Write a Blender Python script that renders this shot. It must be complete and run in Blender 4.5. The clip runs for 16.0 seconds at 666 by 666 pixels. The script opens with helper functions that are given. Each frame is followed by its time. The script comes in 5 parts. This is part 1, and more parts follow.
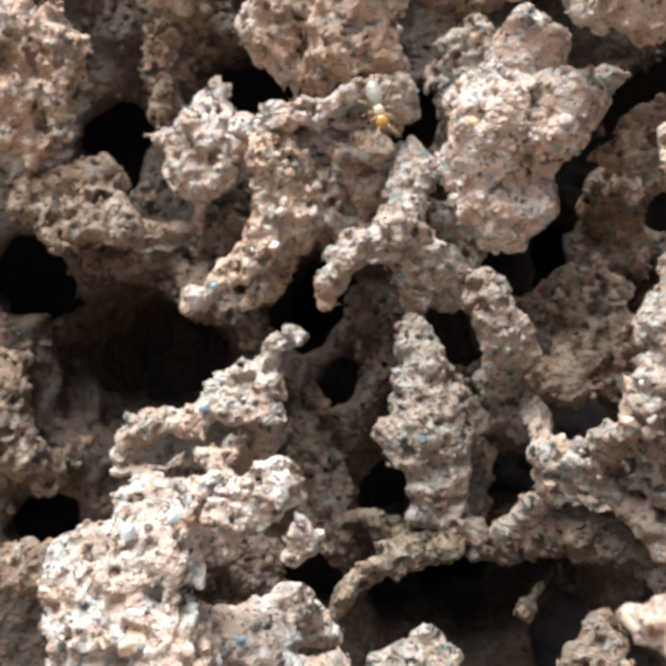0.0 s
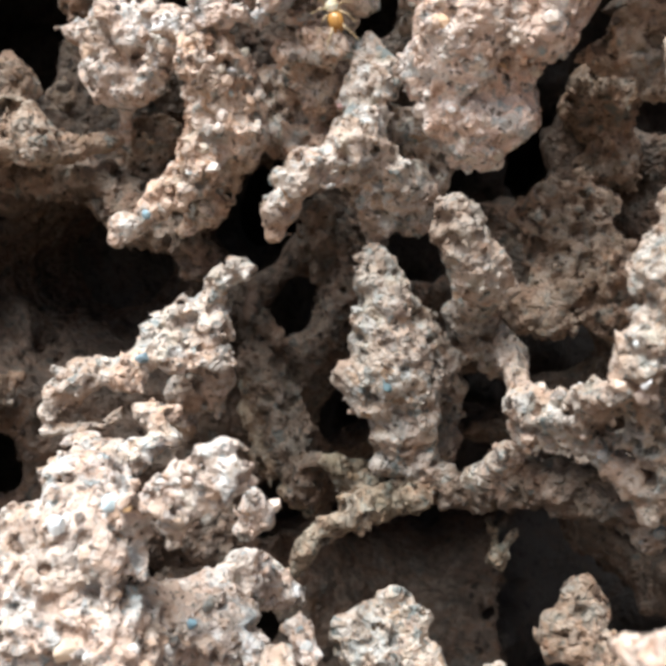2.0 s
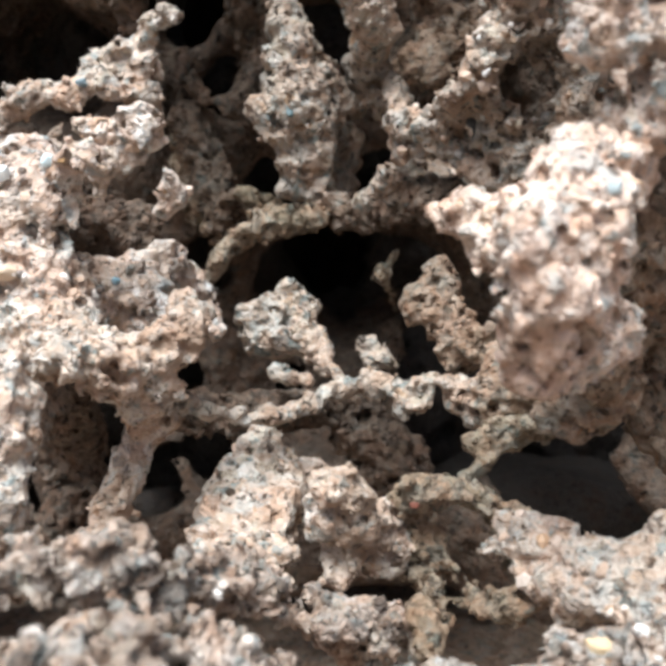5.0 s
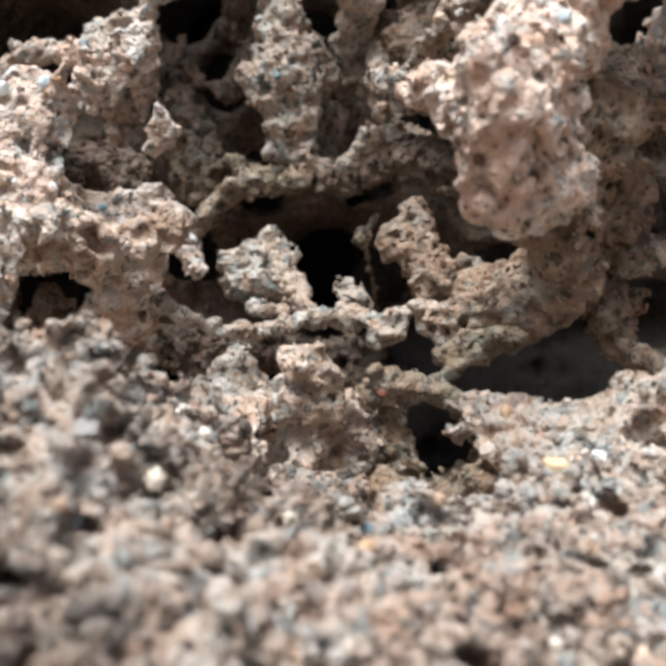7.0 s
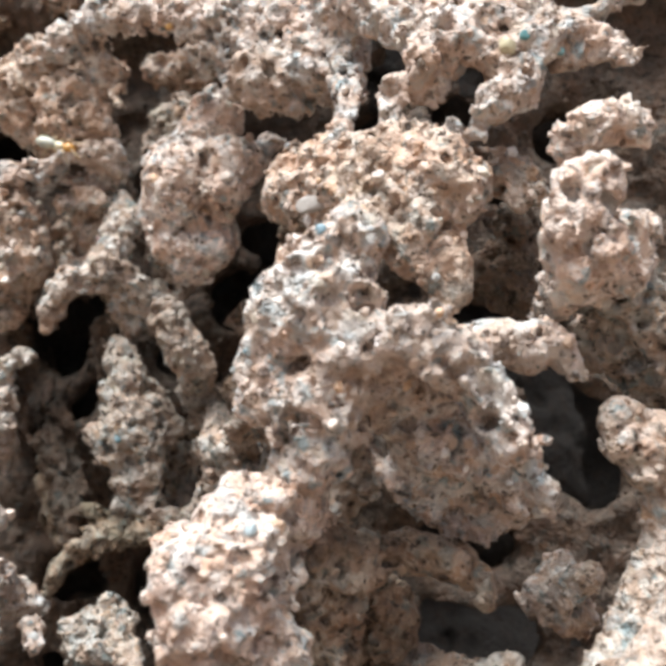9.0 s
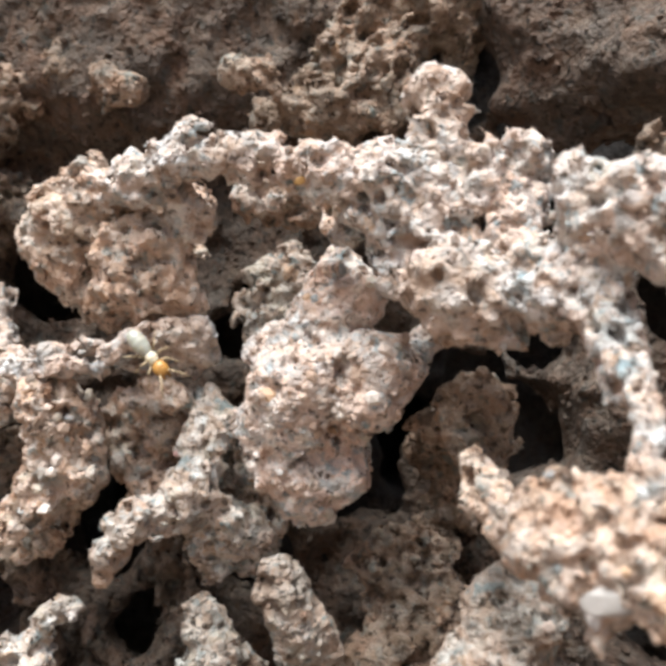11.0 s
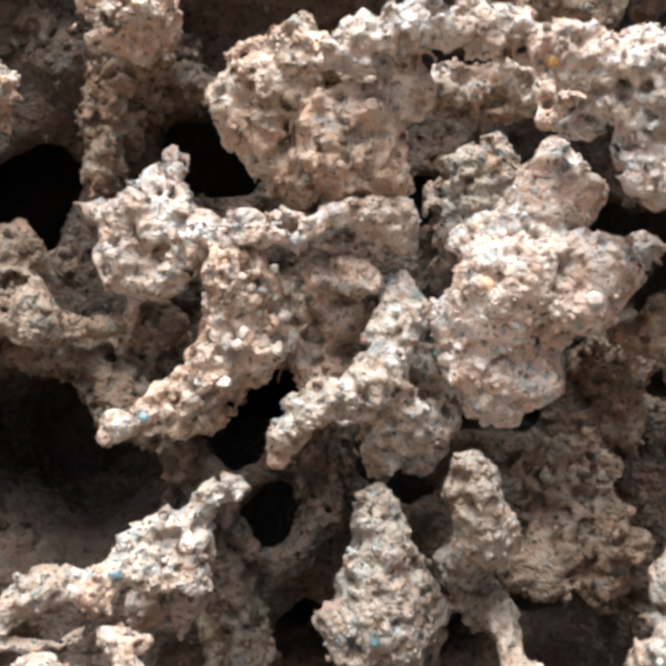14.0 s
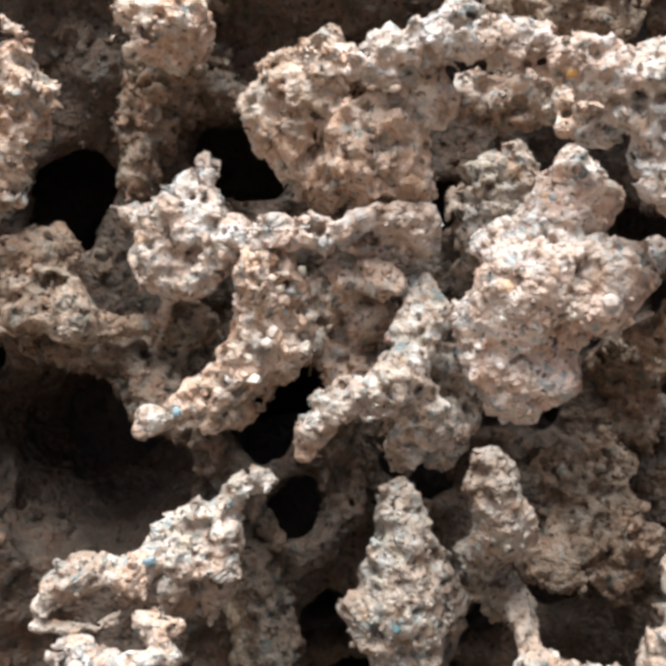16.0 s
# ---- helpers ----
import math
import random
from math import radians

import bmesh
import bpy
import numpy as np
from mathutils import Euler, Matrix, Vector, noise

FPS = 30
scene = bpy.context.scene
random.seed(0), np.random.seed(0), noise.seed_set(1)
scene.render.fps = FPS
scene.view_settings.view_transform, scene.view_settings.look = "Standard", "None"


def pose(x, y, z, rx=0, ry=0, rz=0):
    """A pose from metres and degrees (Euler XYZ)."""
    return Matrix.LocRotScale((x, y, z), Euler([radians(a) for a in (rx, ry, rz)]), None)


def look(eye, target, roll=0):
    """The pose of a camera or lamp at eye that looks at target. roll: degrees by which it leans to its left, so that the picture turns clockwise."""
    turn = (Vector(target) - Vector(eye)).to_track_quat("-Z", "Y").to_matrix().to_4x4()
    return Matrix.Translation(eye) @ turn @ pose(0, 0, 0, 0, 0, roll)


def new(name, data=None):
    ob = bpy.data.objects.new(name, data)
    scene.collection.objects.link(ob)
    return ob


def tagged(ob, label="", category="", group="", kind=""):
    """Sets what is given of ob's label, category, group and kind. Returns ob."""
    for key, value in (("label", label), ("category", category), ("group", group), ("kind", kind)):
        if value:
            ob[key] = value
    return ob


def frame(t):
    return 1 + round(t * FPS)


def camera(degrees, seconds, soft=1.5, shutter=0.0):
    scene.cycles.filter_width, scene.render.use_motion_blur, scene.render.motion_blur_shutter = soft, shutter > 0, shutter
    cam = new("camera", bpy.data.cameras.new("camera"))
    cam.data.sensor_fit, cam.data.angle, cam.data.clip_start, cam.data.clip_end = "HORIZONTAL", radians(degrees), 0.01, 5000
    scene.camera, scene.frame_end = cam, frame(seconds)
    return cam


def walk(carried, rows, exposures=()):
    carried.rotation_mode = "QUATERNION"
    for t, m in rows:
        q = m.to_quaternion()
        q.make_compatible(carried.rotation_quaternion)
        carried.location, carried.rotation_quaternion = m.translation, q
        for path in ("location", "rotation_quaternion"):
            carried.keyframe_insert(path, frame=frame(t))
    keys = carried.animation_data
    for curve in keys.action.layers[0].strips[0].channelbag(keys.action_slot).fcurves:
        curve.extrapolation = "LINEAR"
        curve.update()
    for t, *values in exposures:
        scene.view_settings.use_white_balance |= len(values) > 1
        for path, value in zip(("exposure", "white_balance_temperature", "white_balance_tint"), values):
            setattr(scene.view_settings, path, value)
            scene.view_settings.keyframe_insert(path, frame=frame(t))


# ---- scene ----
# A termite nest seen from a hand's width. Lengths below are in millimetres; MM turns them into metres.
MM = 0.001
cam = camera(40, 16.0, soft=4.1)


def aim(x, y, z, yaw, pitch, roll):
    return pose(x * MM, y * MM, z * MM, 90 + pitch, 0, yaw) @ pose(0, 0, 0, 0, 0, roll)


# seconds, eye, yaw to the left, pitch up, roll
PATH = [
    (0.0, 0.02, -65.00, 0.02, 0.00, 0.00, -0.00),
    (0.5, -0.18, -60.88, 4.52, -0.24, -3.03, -1.37),
    (1.0, 0.98, -58.44, 6.12, -1.24, -5.18, -1.90),
    (1.5, 2.06, -57.14, 5.95, -2.22, -8.00, -1.80),
    (2.0, 0.77, -56.57, 6.28, -2.28, -9.98, -1.31),
    (2.5, -0.92, -54.85, 5.52, -2.49, -11.16, -1.30),
    (3.0, -0.36, -55.25, 4.14, -2.68, -11.69, -0.67),
    (3.5, 3.42, -61.34, -0.80, -3.68, -12.67, -0.65),
    (4.0, 2.87, -64.53, -4.84, -3.45, -12.95, -0.18),
    (4.5, 3.61, -68.36, -7.16, -3.47, -12.86, 0.29),
    (4.7, 4.34, -69.74, -7.57, -3.94, -13.06, 0.53),
    (6.8, 5.22, -75.57, -22.37, -4.58, -5.36, 2.42),
    (7.0, 6.38, -75.37, -23.20, -4.30, -4.30, 2.64),
    (7.5, 15.95, -76.51, -22.71, -3.95, -1.35, 2.59),
    (8.0, 23.80, -78.79, -18.42, -3.22, 0.69, 1.32),
    (8.5, 22.69, -79.90, -12.32, -3.11, 2.08, 0.44),
    (9.0, 22.14, -79.53, -4.55, -2.43, 4.21, -0.46),
    (9.5, 20.36, -76.02, 0.60, -2.77, 3.97, -0.43),
    (9.7, 18.80, -75.08, 3.47, -3.39, 3.66, -0.20),
    (11.8, 0.83, -46.21, 21.29, -8.51, -0.19, 4.96),
    (12.0, -1.55, -45.57, 19.08, -10.66, 1.49, 5.63),
    (12.5, -4.46, -45.77, 13.53, -10.19, 3.65, 6.17),
    (13.0, -4.45, -45.69, 13.45, -8.98, -0.19, 6.87),
    (13.5, -5.22, -50.42, 13.40, -7.42, -1.96, 7.28),
    (14.0, -5.75, -52.55, 13.51, -7.58, -2.73, 7.46),
    (14.5, -6.26, -54.33, 13.63, -7.04, -2.76, 7.84),
    (15.0, -6.53, -55.46, 13.67, -7.26, -2.80, 7.92),
    (15.5, -6.57, -55.44, 13.67, -6.56, -3.01, 7.91),
    (16.0, -6.43, -54.97, 13.63, -6.35, -2.97, 7.73),
]
walk(cam, [(row[0], aim(*row[1:])) for row in PATH],
     exposures=[(0.0, 0.60), (2.0, 0.58), (3.5, 0.46), (4.5, 0.46), (7.0, 0.40), (7.5, 0.30), (8.0, 0.40), (9.5, 0.52), (11.9, 0.50), (12.4, 0.80), (13.0, 0.76), (13.5, 0.68), (15.0, 0.55), (16.0, 0.53)])

# ---- world ----
cam.data.dof.use_dof = True
cam.data.dof.focus_distance = 0.061
cam.data.dof.aperture_fstop = 80.0

SUN_UP, SUN_TURN = radians(68), radians(214)
world = bpy.data.worlds.new("sky")
scene.world = world
world.use_nodes = True
wt = world.node_tree
sky = wt.nodes.new("ShaderNodeTexSky")
sky.sky_type = "NISHITA"
sky.sun_disc = False
sky.sun_elevation, sky.sun_rotation = SUN_UP, SUN_TURN
sky.air_density, sky.dust_density, sky.ozone_density = 0.7, 6.0, 0.3
wt.links.new(sky.outputs[0], wt.nodes["Background"].inputs["Color"])
wt.nodes["Background"].inputs["Strength"].default_value = 0.09

sun = new("sun", bpy.data.lights.new("sun", "SUN"))
sun.data.energy, sun.data.angle, sun.data.color = 5.3, radians(42), (0.918, 0.968, 1.0)
sun.matrix_world = look((math.sin(SUN_TURN) * math.cos(SUN_UP), math.cos(SUN_TURN) * math.cos(SUN_UP), math.sin(SUN_UP)), (0, 0, 0))


# ---- materials ----
def nodes_of(name):
    m = bpy.data.materials.new(name)
    m.use_nodes = True
    t = m.node_tree
    return m, t, t.nodes["Principled BSDF"]


def node(t, kind, **inputs):
    n = t.nodes.new(kind)
    for key, value in inputs.items():
        n.inputs[key.replace("_", " ")].default_value = value
    return n


def ramp(t, source, stops, interpolation="LINEAR"):
    r = t.nodes.new("ShaderNodeValToRGB")
    r.color_ramp.interpolation = interpolation
    e = r.color_ramp.elements
    while len(e) < len(stops):
        e.new(0.5)
    for i, (at, colour) in enumerate(stops):
        e[i].position, e[i].color = at, (*colour, 1)
    t.links.new(source, r.inputs[0])
    return r.outputs[0]


def mix(t, factor, a, b, blend="MIX"):
    n = t.nodes.new("ShaderNodeMix")
    n.data_type, n.blend_type = "RGBA", blend
    for slot, value in ((0, factor), (6, a), (7, b)):
        if isinstance(value, (int, float)):
            n.inputs[slot].default_value = value
        elif isinstance(value, tuple):
            n.inputs[slot].default_value = (*value, 1)
        else:
            t.links.new(value, n.inputs[slot])
    return n.outputs[2]


GRAINS = [
    (0.00, (0.10, 0.08, 0.068)), (0.06, (0.16, 0.19, 0.205)), (0.11, (0.33, 0.22, 0.155)), (0.22, (0.50, 0.37, 0.285)),
    (0.38, (0.60, 0.49, 0.42)), (0.55, (0.70, 0.63, 0.57)), (0.69, (0.52, 0.47, 0.385)), (0.77, (0.47, 0.52, 0.53)),
    (0.845, (0.22, 0.295, 0.315)), (0.885, (0.82, 0.81, 0.79)), (0.965, (0.57, 0.36, 0.21)),
]


def crust_material(name, clay, tint, dirt, grain_share, loose=False):
    """Sand grains held in clay: blotches and cells of many colours in a brown binder, stained in larger patches."""
    m, t, bsdf = nodes_of(name)
    where = t.nodes.new("ShaderNodeTexCoord").outputs["Object"]
    warp = node(t, "ShaderNodeTexNoise", Scale=1000.0, Detail=4.0)
    t.links.new(where, warp.inputs["Vector"])
    bent = t.nodes.new("ShaderNodeVectorMath")
    bent.operation = "MULTIPLY_ADD"
    t.links.new(warp.outputs["Color"], bent.inputs[0])
    bent.inputs[1].default_value = (0.0010, 0.0010, 0.0010)
    t.links.new(where, bent.inputs[2])
    blotch = node(t, "ShaderNodeTexVoronoi", Scale=1000.0)
    cells = node(t, "ShaderNodeTexVoronoi", Scale=2300.0)
    blotch.feature = cells.feature = "SMOOTH_F1"
    blotch.inputs["Smoothness"].default_value = cells.inputs["Smoothness"].default_value = 0.28
    patch = node(t, "ShaderNodeTexNoise", Scale=170.0, Detail=4.0, Roughness=0.6)
    hue = node(t, "ShaderNodeTexNoise", Scale=230.0, Detail=3.0, Roughness=0.6)
    teal = node(t, "ShaderNodeTexNoise", Scale=800.0, Detail=3.0, Roughness=0.6)
    stain = node(t, "ShaderNodeTexNoise", Scale=520.0, Detail=5.0, Roughness=0.7)
    dust = node(t, "ShaderNodeTexNoise", Scale=2600.0, Detail=3.0)
    for n in (blotch, cells, patch, stain, dust, hue, teal):
        t.links.new(bent.outputs[0], n.inputs["Vector"])
    split = t.nodes.new("ShaderNodeSeparateColor")
    t.links.new(blotch.outputs["Color"], split.inputs[0])
    split_fine = t.nodes.new("ShaderNodeSeparateColor")
    t.links.new(cells.outputs["Color"], split_fine.inputs[0])
    grain = mix(t, 0.36, ramp(t, split.outputs[0], GRAINS, "CONSTANT"), ramp(t, split_fine.outputs[1], GRAINS, "CONSTANT"))
    grain = mix(t, 0.22, grain, (0.62, 0.50, 0.42))
    grain = mix(t, ramp(t, hue.outputs[0], [(0.43, (0, 0, 0)), (0.61, (0.75, 0.75, 0.75))]), grain, mix(t, 0.55, grain, (0.60, 0.36, 0.25)))
    grain = mix(t, ramp(t, teal.outputs[0], [(0.58, (0, 0, 0)), (0.66, (0.75, 0.75, 0.75))]), grain, (0.20, 0.275, 0.29))
    bloom = node(t, "ShaderNodeTexNoise", Scale=380.0, Detail=4.0, Roughness=0.65)
    t.links.new(bent.outputs[0], bloom.inputs["Vector"])
    grain = mix(t, ramp(t, bloom.outputs[0], [(0.55, (0, 0, 0)), (0.66, (0.6, 0.6, 0.6))]), grain, (0.74, 0.69, 0.63))
    grain = mix(t, ramp(t, bloom.outputs[0], [(0.34, (0.6, 0.6, 0.6)), (0.43, (0, 0, 0))]), grain, (0.36, 0.40, 0.40))
    grain = mix(t, 1.0, grain, tint, "MULTIPLY")
    binder = mix(t, ramp(t, dust.outputs[0], [(0.3, (0, 0, 0)), (0.7, (1, 1, 1))]), tuple(c * 0.8 for c in clay), tuple(c * 1.2 for c in clay))
    share = ramp(t, stain.outputs[0], [(0.62 - grain_share * 0.5, (0, 0, 0)), (0.76 - grain_share * 0.5, (1, 1, 1))])
    colour = mix(t, share, binder, grain)
    colour = mix(t, ramp(t, patch.outputs[0], [(0.48, (0, 0, 0)), (0.69, (0.70, 0.70, 0.70))]), colour, dirt)
    # Dark flecks: mineral grains, plus the shade of small pits painted as colour.
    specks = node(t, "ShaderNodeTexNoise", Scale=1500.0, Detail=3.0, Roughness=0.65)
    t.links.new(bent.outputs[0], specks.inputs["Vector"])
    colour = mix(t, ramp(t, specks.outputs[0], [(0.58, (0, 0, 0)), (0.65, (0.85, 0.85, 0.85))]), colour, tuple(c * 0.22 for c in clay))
    if loose:
        geo = t.nodes.new("ShaderNodeNewGeometry")
        shade = ramp(t, geo.outputs["Random Per Island"], [(0.0, (0.36, 0.34, 0.33)), (0.07, (0.76, 0.70, 0.66)), (0.36, (0.95, 0.94, 0.93)), (0.66, (1.08, 1.07, 1.06)), (0.90, (0.62, 0.70, 0.73)), (0.95, (1.25, 1.26, 1.27))], "CONSTANT")
        colour = mix(t, 1.0, colour, shade, "MULTIPLY")
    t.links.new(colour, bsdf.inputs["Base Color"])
    bsdf.inputs["Roughness"].default_value = 0.82
    bsdf.inputs["Specular IOR Level"].default_value = 0.3
    relief = node(t, "ShaderNodeTexNoise", Scale=1300.0, Detail=3.0, Roughness=0.55)
    t.links.new(where, relief.inputs["Vector"])
    height = t.nodes.new("ShaderNodeMath")
    height.operation = "MULTIPLY_ADD"
    t.links.new(relief.outputs[0], height.inputs[0])
    height.inputs[1].default_value = 2.2
    t.links.new(dust.outputs[0], height.inputs[2])
    bump = node(t, "ShaderNodeBump", Strength=0.8, Distance=0.0005)
    t.links.new(height.outputs[0], bump.inputs["Height"])
    t.links.new(bump.outputs[0], bsdf.inputs["Normal"])
    return m


CRUSTS = {
    "pale_sand": ((0.37, 0.265, 0.19), (0.92, 0.94, 0.93), (0.27, 0.178, 0.118), 0.78),
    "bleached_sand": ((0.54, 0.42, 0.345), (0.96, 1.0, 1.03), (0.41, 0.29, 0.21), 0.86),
    "tan_sand": ((0.26, 0.20, 0.152), (0.71, 0.72, 0.70), (0.19, 0.143, 0.108), 0.68),
    "brown_soil": ((0.19, 0.13, 0.087), (0.55, 0.50, 0.44), (0.142, 0.098, 0.067), 0.54),
    "olive_soil": ((0.14, 0.109, 0.074), (0.50, 0.475, 0.41), (0.10, 0.080, 0.050), 0.55),
    # The shade on recessed and overhung parts is painted into this darker soil.
    "shade_dark_soil": ((0.105, 0.078, 0.056), (0.32, 0.29, 0.26), (0.08, 0.06, 0.043), 0.50),
    "rust_sand": ((0.39, 0.272, 0.192), (0.98, 0.94, 0.89), (0.30, 0.187, 0.118), 0.72),
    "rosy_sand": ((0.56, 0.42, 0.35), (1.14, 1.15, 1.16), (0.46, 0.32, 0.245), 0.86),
    "coarse_gravel": ((0.165, 0.118, 0.088), (0.66, 0.67, 0.67), (0.135, 0.092, 0.066), 0.62),
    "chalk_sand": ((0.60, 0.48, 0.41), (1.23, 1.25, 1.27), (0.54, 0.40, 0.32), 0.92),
    # Shade of the chamber wall and hollows, put into the soil colour.
    "shade_dim_soil": ((0.085, 0.064, 0.050), (0.23, 0.200, 0.175), (0.066, 0.050, 0.038), 0.50),
    # Nest soil made nearly black: the darkness of the galleries is painted in.
    "shade_deep_soil": ((0.044, 0.039, 0.036), (0.088, 0.080, 0.075), (0.034, 0.030, 0.027), 0.30),
}
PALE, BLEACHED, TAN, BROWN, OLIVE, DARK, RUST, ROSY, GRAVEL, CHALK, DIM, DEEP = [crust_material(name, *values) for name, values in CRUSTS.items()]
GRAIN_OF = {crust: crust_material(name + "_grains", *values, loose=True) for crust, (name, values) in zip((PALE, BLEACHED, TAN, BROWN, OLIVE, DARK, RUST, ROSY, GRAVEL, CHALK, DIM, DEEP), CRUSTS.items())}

# ---- forms ----
LATTICE = np.random.RandomState(7).rand(3, 32, 32, 32).astype(np.float32) * 2 - 1


def lumps(p, size, layer):
    """Smooth noise of about -1 to 1 at the points p (n, 3), with lumps of that size."""
    q = p / size + 1000.0
    i = np.floor(q).astype(np.int64)
    f = (q - i).astype(np.float32)
    f = f * f * (3 - 2 * f)
    i &= 31
    j = (i + 1) & 31
    a = LATTICE[layer]
    x0, y0, z0 = i.T
    x1, y1, z1 = j.T
    fx, fy, fz = f.T
    low = (a[x0, y0, z0] * (1 - fx) + a[x1, y0, z0] * fx) * (1 - fy) + (a[x0, y1, z0] * (1 - fx) + a[x1, y1, z0] * fx) * fy
    high = (a[x0, y0, z1] * (1 - fx) + a[x1, y0, z1] * fx) * (1 - fy) + (a[x0, y1, z1] * (1 - fx) + a[x1, y1, z1] * fx) * fy
    return low * (1 - fz) + high * fz


def skin(field, origin, step):
    """Vertices and quads of the surface where the field is zero."""
    inside = field < 0
    nx, ny, nz = field.shape
    cells = (nx - 1) * (ny - 1) * (nz - 1)
    total = np.zeros((cells, 3))
    count = np.zeros(cells)
    faces = []
    for axis in range(3):
        lo = [slice(None)] * 3
        hi = [slice(None)] * 3
        lo[axis], hi[axis] = slice(0, -1), slice(1, None)
        f0, f1 = field[tuple(lo)], field[tuple(hi)]
        cross = inside[tuple(lo)] != inside[tuple(hi)]
        b, c = [k for k in range(3) if k != axis]
        idx = np.argwhere(cross)
        ok = (idx[:, b] > 0) & (idx[:, c] > 0) & (idx[:, b] < field.shape[b] - 1) & (idx[:, c] < field.shape[c] - 1)
        idx = idx[ok]
        g0, g1 = f0[tuple(idx.T)], f1[tuple(idx.T)]
        point = idx.astype(float)
        point[:, axis] += g0 / (g0 - g1)
        ring = []
        for db, dc in ((0, 0), (1, 0), (1, 1), (0, 1)):
            cell = idx.copy()
            cell[:, b] -= db
            cell[:, c] -= dc
            flat = (cell[:, 0] * (ny - 1) + cell[:, 1]) * (nz - 1) + cell[:, 2]
            for k in range(3):
                total[:, k] += np.bincount(flat, point[:, k], cells)
            count += np.bincount(flat, minlength=cells)
            ring.append(flat)
        quad = np.stack(ring, 1)
        turn = (g0 < 0) != (axis == 1)
        quad[turn] = quad[turn][:, ::-1]
        faces.append(quad)
    used = np.flatnonzero(count)
    number = np.full(cells, -1)
    number[used] = np.arange(len(used))
    verts = total[used] / count[used, None] * step + origin
    return verts, number[np.concatenate(faces)][:, ::-1]


def limb_field(chains, step, blend=0.6, margin=2.2):
    pts = np.concatenate([np.array(c, float) for c in chains])
    low = (pts[:, :3] - pts[:, 3:]).min(0) - margin
    high = (pts[:, :3] + pts[:, 3:]).max(0) + margin
    size = np.ceil((high - low) / step).astype(int) + 1
    total = np.zeros(size, np.float32)
    girth = np.zeros(size, np.float32)
    axes = [low[k] + step * np.arange(size[k]) for k in range(3)]
    for chain in chains:
        chain = np.array(chain, float)
        if len(chain) == 1:
            chain = np.repeat(chain, 2, 0)
        for a, b in zip(chain[:-1], chain[1:]):
            r = max(a[3], b[3]) + margin
            lo = np.minimum(a[:3], b[:3]) - r
            hi = np.maximum(a[:3], b[:3]) + r
            i0 = np.maximum(np.floor((lo - low) / step).astype(int), 0)
            i1 = np.minimum(np.ceil((hi - low) / step).astype(int) + 1, size)
            x, y, z = [axes[k][i0[k]:i1[k]].astype(np.float32) for k in range(3)]
            x, y, z = x[:, None, None], y[None, :, None], z[None, None, :]
            d = (b - a)[:3]
            t = np.clip(((x - a[0]) * d[0] + (y - a[1]) * d[1] + (z - a[2]) * d[2]) / (d @ d + 1e-6), 0, 1)
            away = np.sqrt((x - a[0] - t * d[0]) ** 2 + (y - a[1] - t * d[1]) ** 2 + (z - a[2] - t * d[2]) ** 2) - (a[3] + t * (b[3] - a[3])) + min(0.38, 0.22 * min(a[3], b[3]))
            total[i0[0]:i1[0], i0[1]:i1[1], i0[2]:i1[2]] += (near := np.exp(np.clip(-away / blend, -40, 40)))
            girth[i0[0]:i1[0], i0[1]:i1[1], i0[2]:i1[2]] += near * (a[3] + t * (b[3] - a[3]))
    return -blend * np.log(total + 1e-9), low, np.clip(girth / (total + 1e-9) / 1.5, 0.22, 1.0)


def hollow(field, low, step, cuts):
    """Takes rounded hollows out of a form: rows of points and radii, as for its limbs."""
    size = field.shape
    for chain in cuts:
        chain = np.array(chain, float)
        if len(chain) == 1:
            chain = np.repeat(chain, 2, 0)
        for a, b in zip(chain[:-1], chain[1:]):
            r = max(a[3], b[3]) + 2.5
            i0 = np.clip(np.floor((np.minimum(a[:3], b[:3]) - r - low) / step).astype(int), 0, size)
            i1 = np.clip(np.ceil((np.maximum(a[:3], b[:3]) + r - low) / step).astype(int) + 1, 0, size)
            if (i1 <= i0).any():
                continue
            x, y, z = np.meshgrid(*[low[k] + step * np.arange(i0[k], i1[k]) for k in range(3)], indexing="ij", sparse=True)
            d = (b - a)[:3]
            t = np.clip(((x - a[0]) * d[0] + (y - a[1]) * d[1] + (z - a[2]) * d[2]) / (d @ d + 1e-6), 0, 1)
            away = np.sqrt((x - a[0] - t * d[0]) ** 2 + (y - a[1] - t * d[1]) ** 2 + (z - a[2] - t * d[2]) ** 2) - (a[3] + t * (b[3] - a[3]))
            box = tuple(slice(i0[k], i1[k]) for k in range(3))
            field[box] = np.maximum(field[box], -away)
    return field


TURNS = [np.array(Euler((0.5, 0.9, 0.3)).to_matrix()), np.array(Euler((1.3, 0.2, 0.8)).to_matrix()), np.array(Euler((0.1, 1.7, 1.1)).to_matrix())]


def roughen(field, low, step, strength):
    """Adds rounded lumps with sharp creases at three sizes, and small pits."""
    near = np.argwhere(np.abs(field) < 2.0)
    p = near * step + low
    a, b, c = [p @ turn for turn in TURNS]
    bump = 0.60 * lumps(a, 3.3, 0) - 0.70 * (np.abs(lumps(b, 1.7, 1)) - 0.3) + 0.50 * (np.abs(lumps(c, 0.95, 2)) - 0.3) + 0.30 * lumps(a, 0.5, 2)
    pits = np.maximum(lumps(b + 17.3, 1.25, 0) - 0.32, 0) * 2.5 + np.maximum(lumps(a + 5.1, 0.7, 1) - 0.30, 0) * 2.1
    fade = np.clip((2.0 - np.abs(field[tuple(near.T)])) / 0.9, 0, 1)
    field[tuple(near.T)] += (fade * strength[tuple(near.T)] * (bump + pits)).astype(np.float32)
    return field


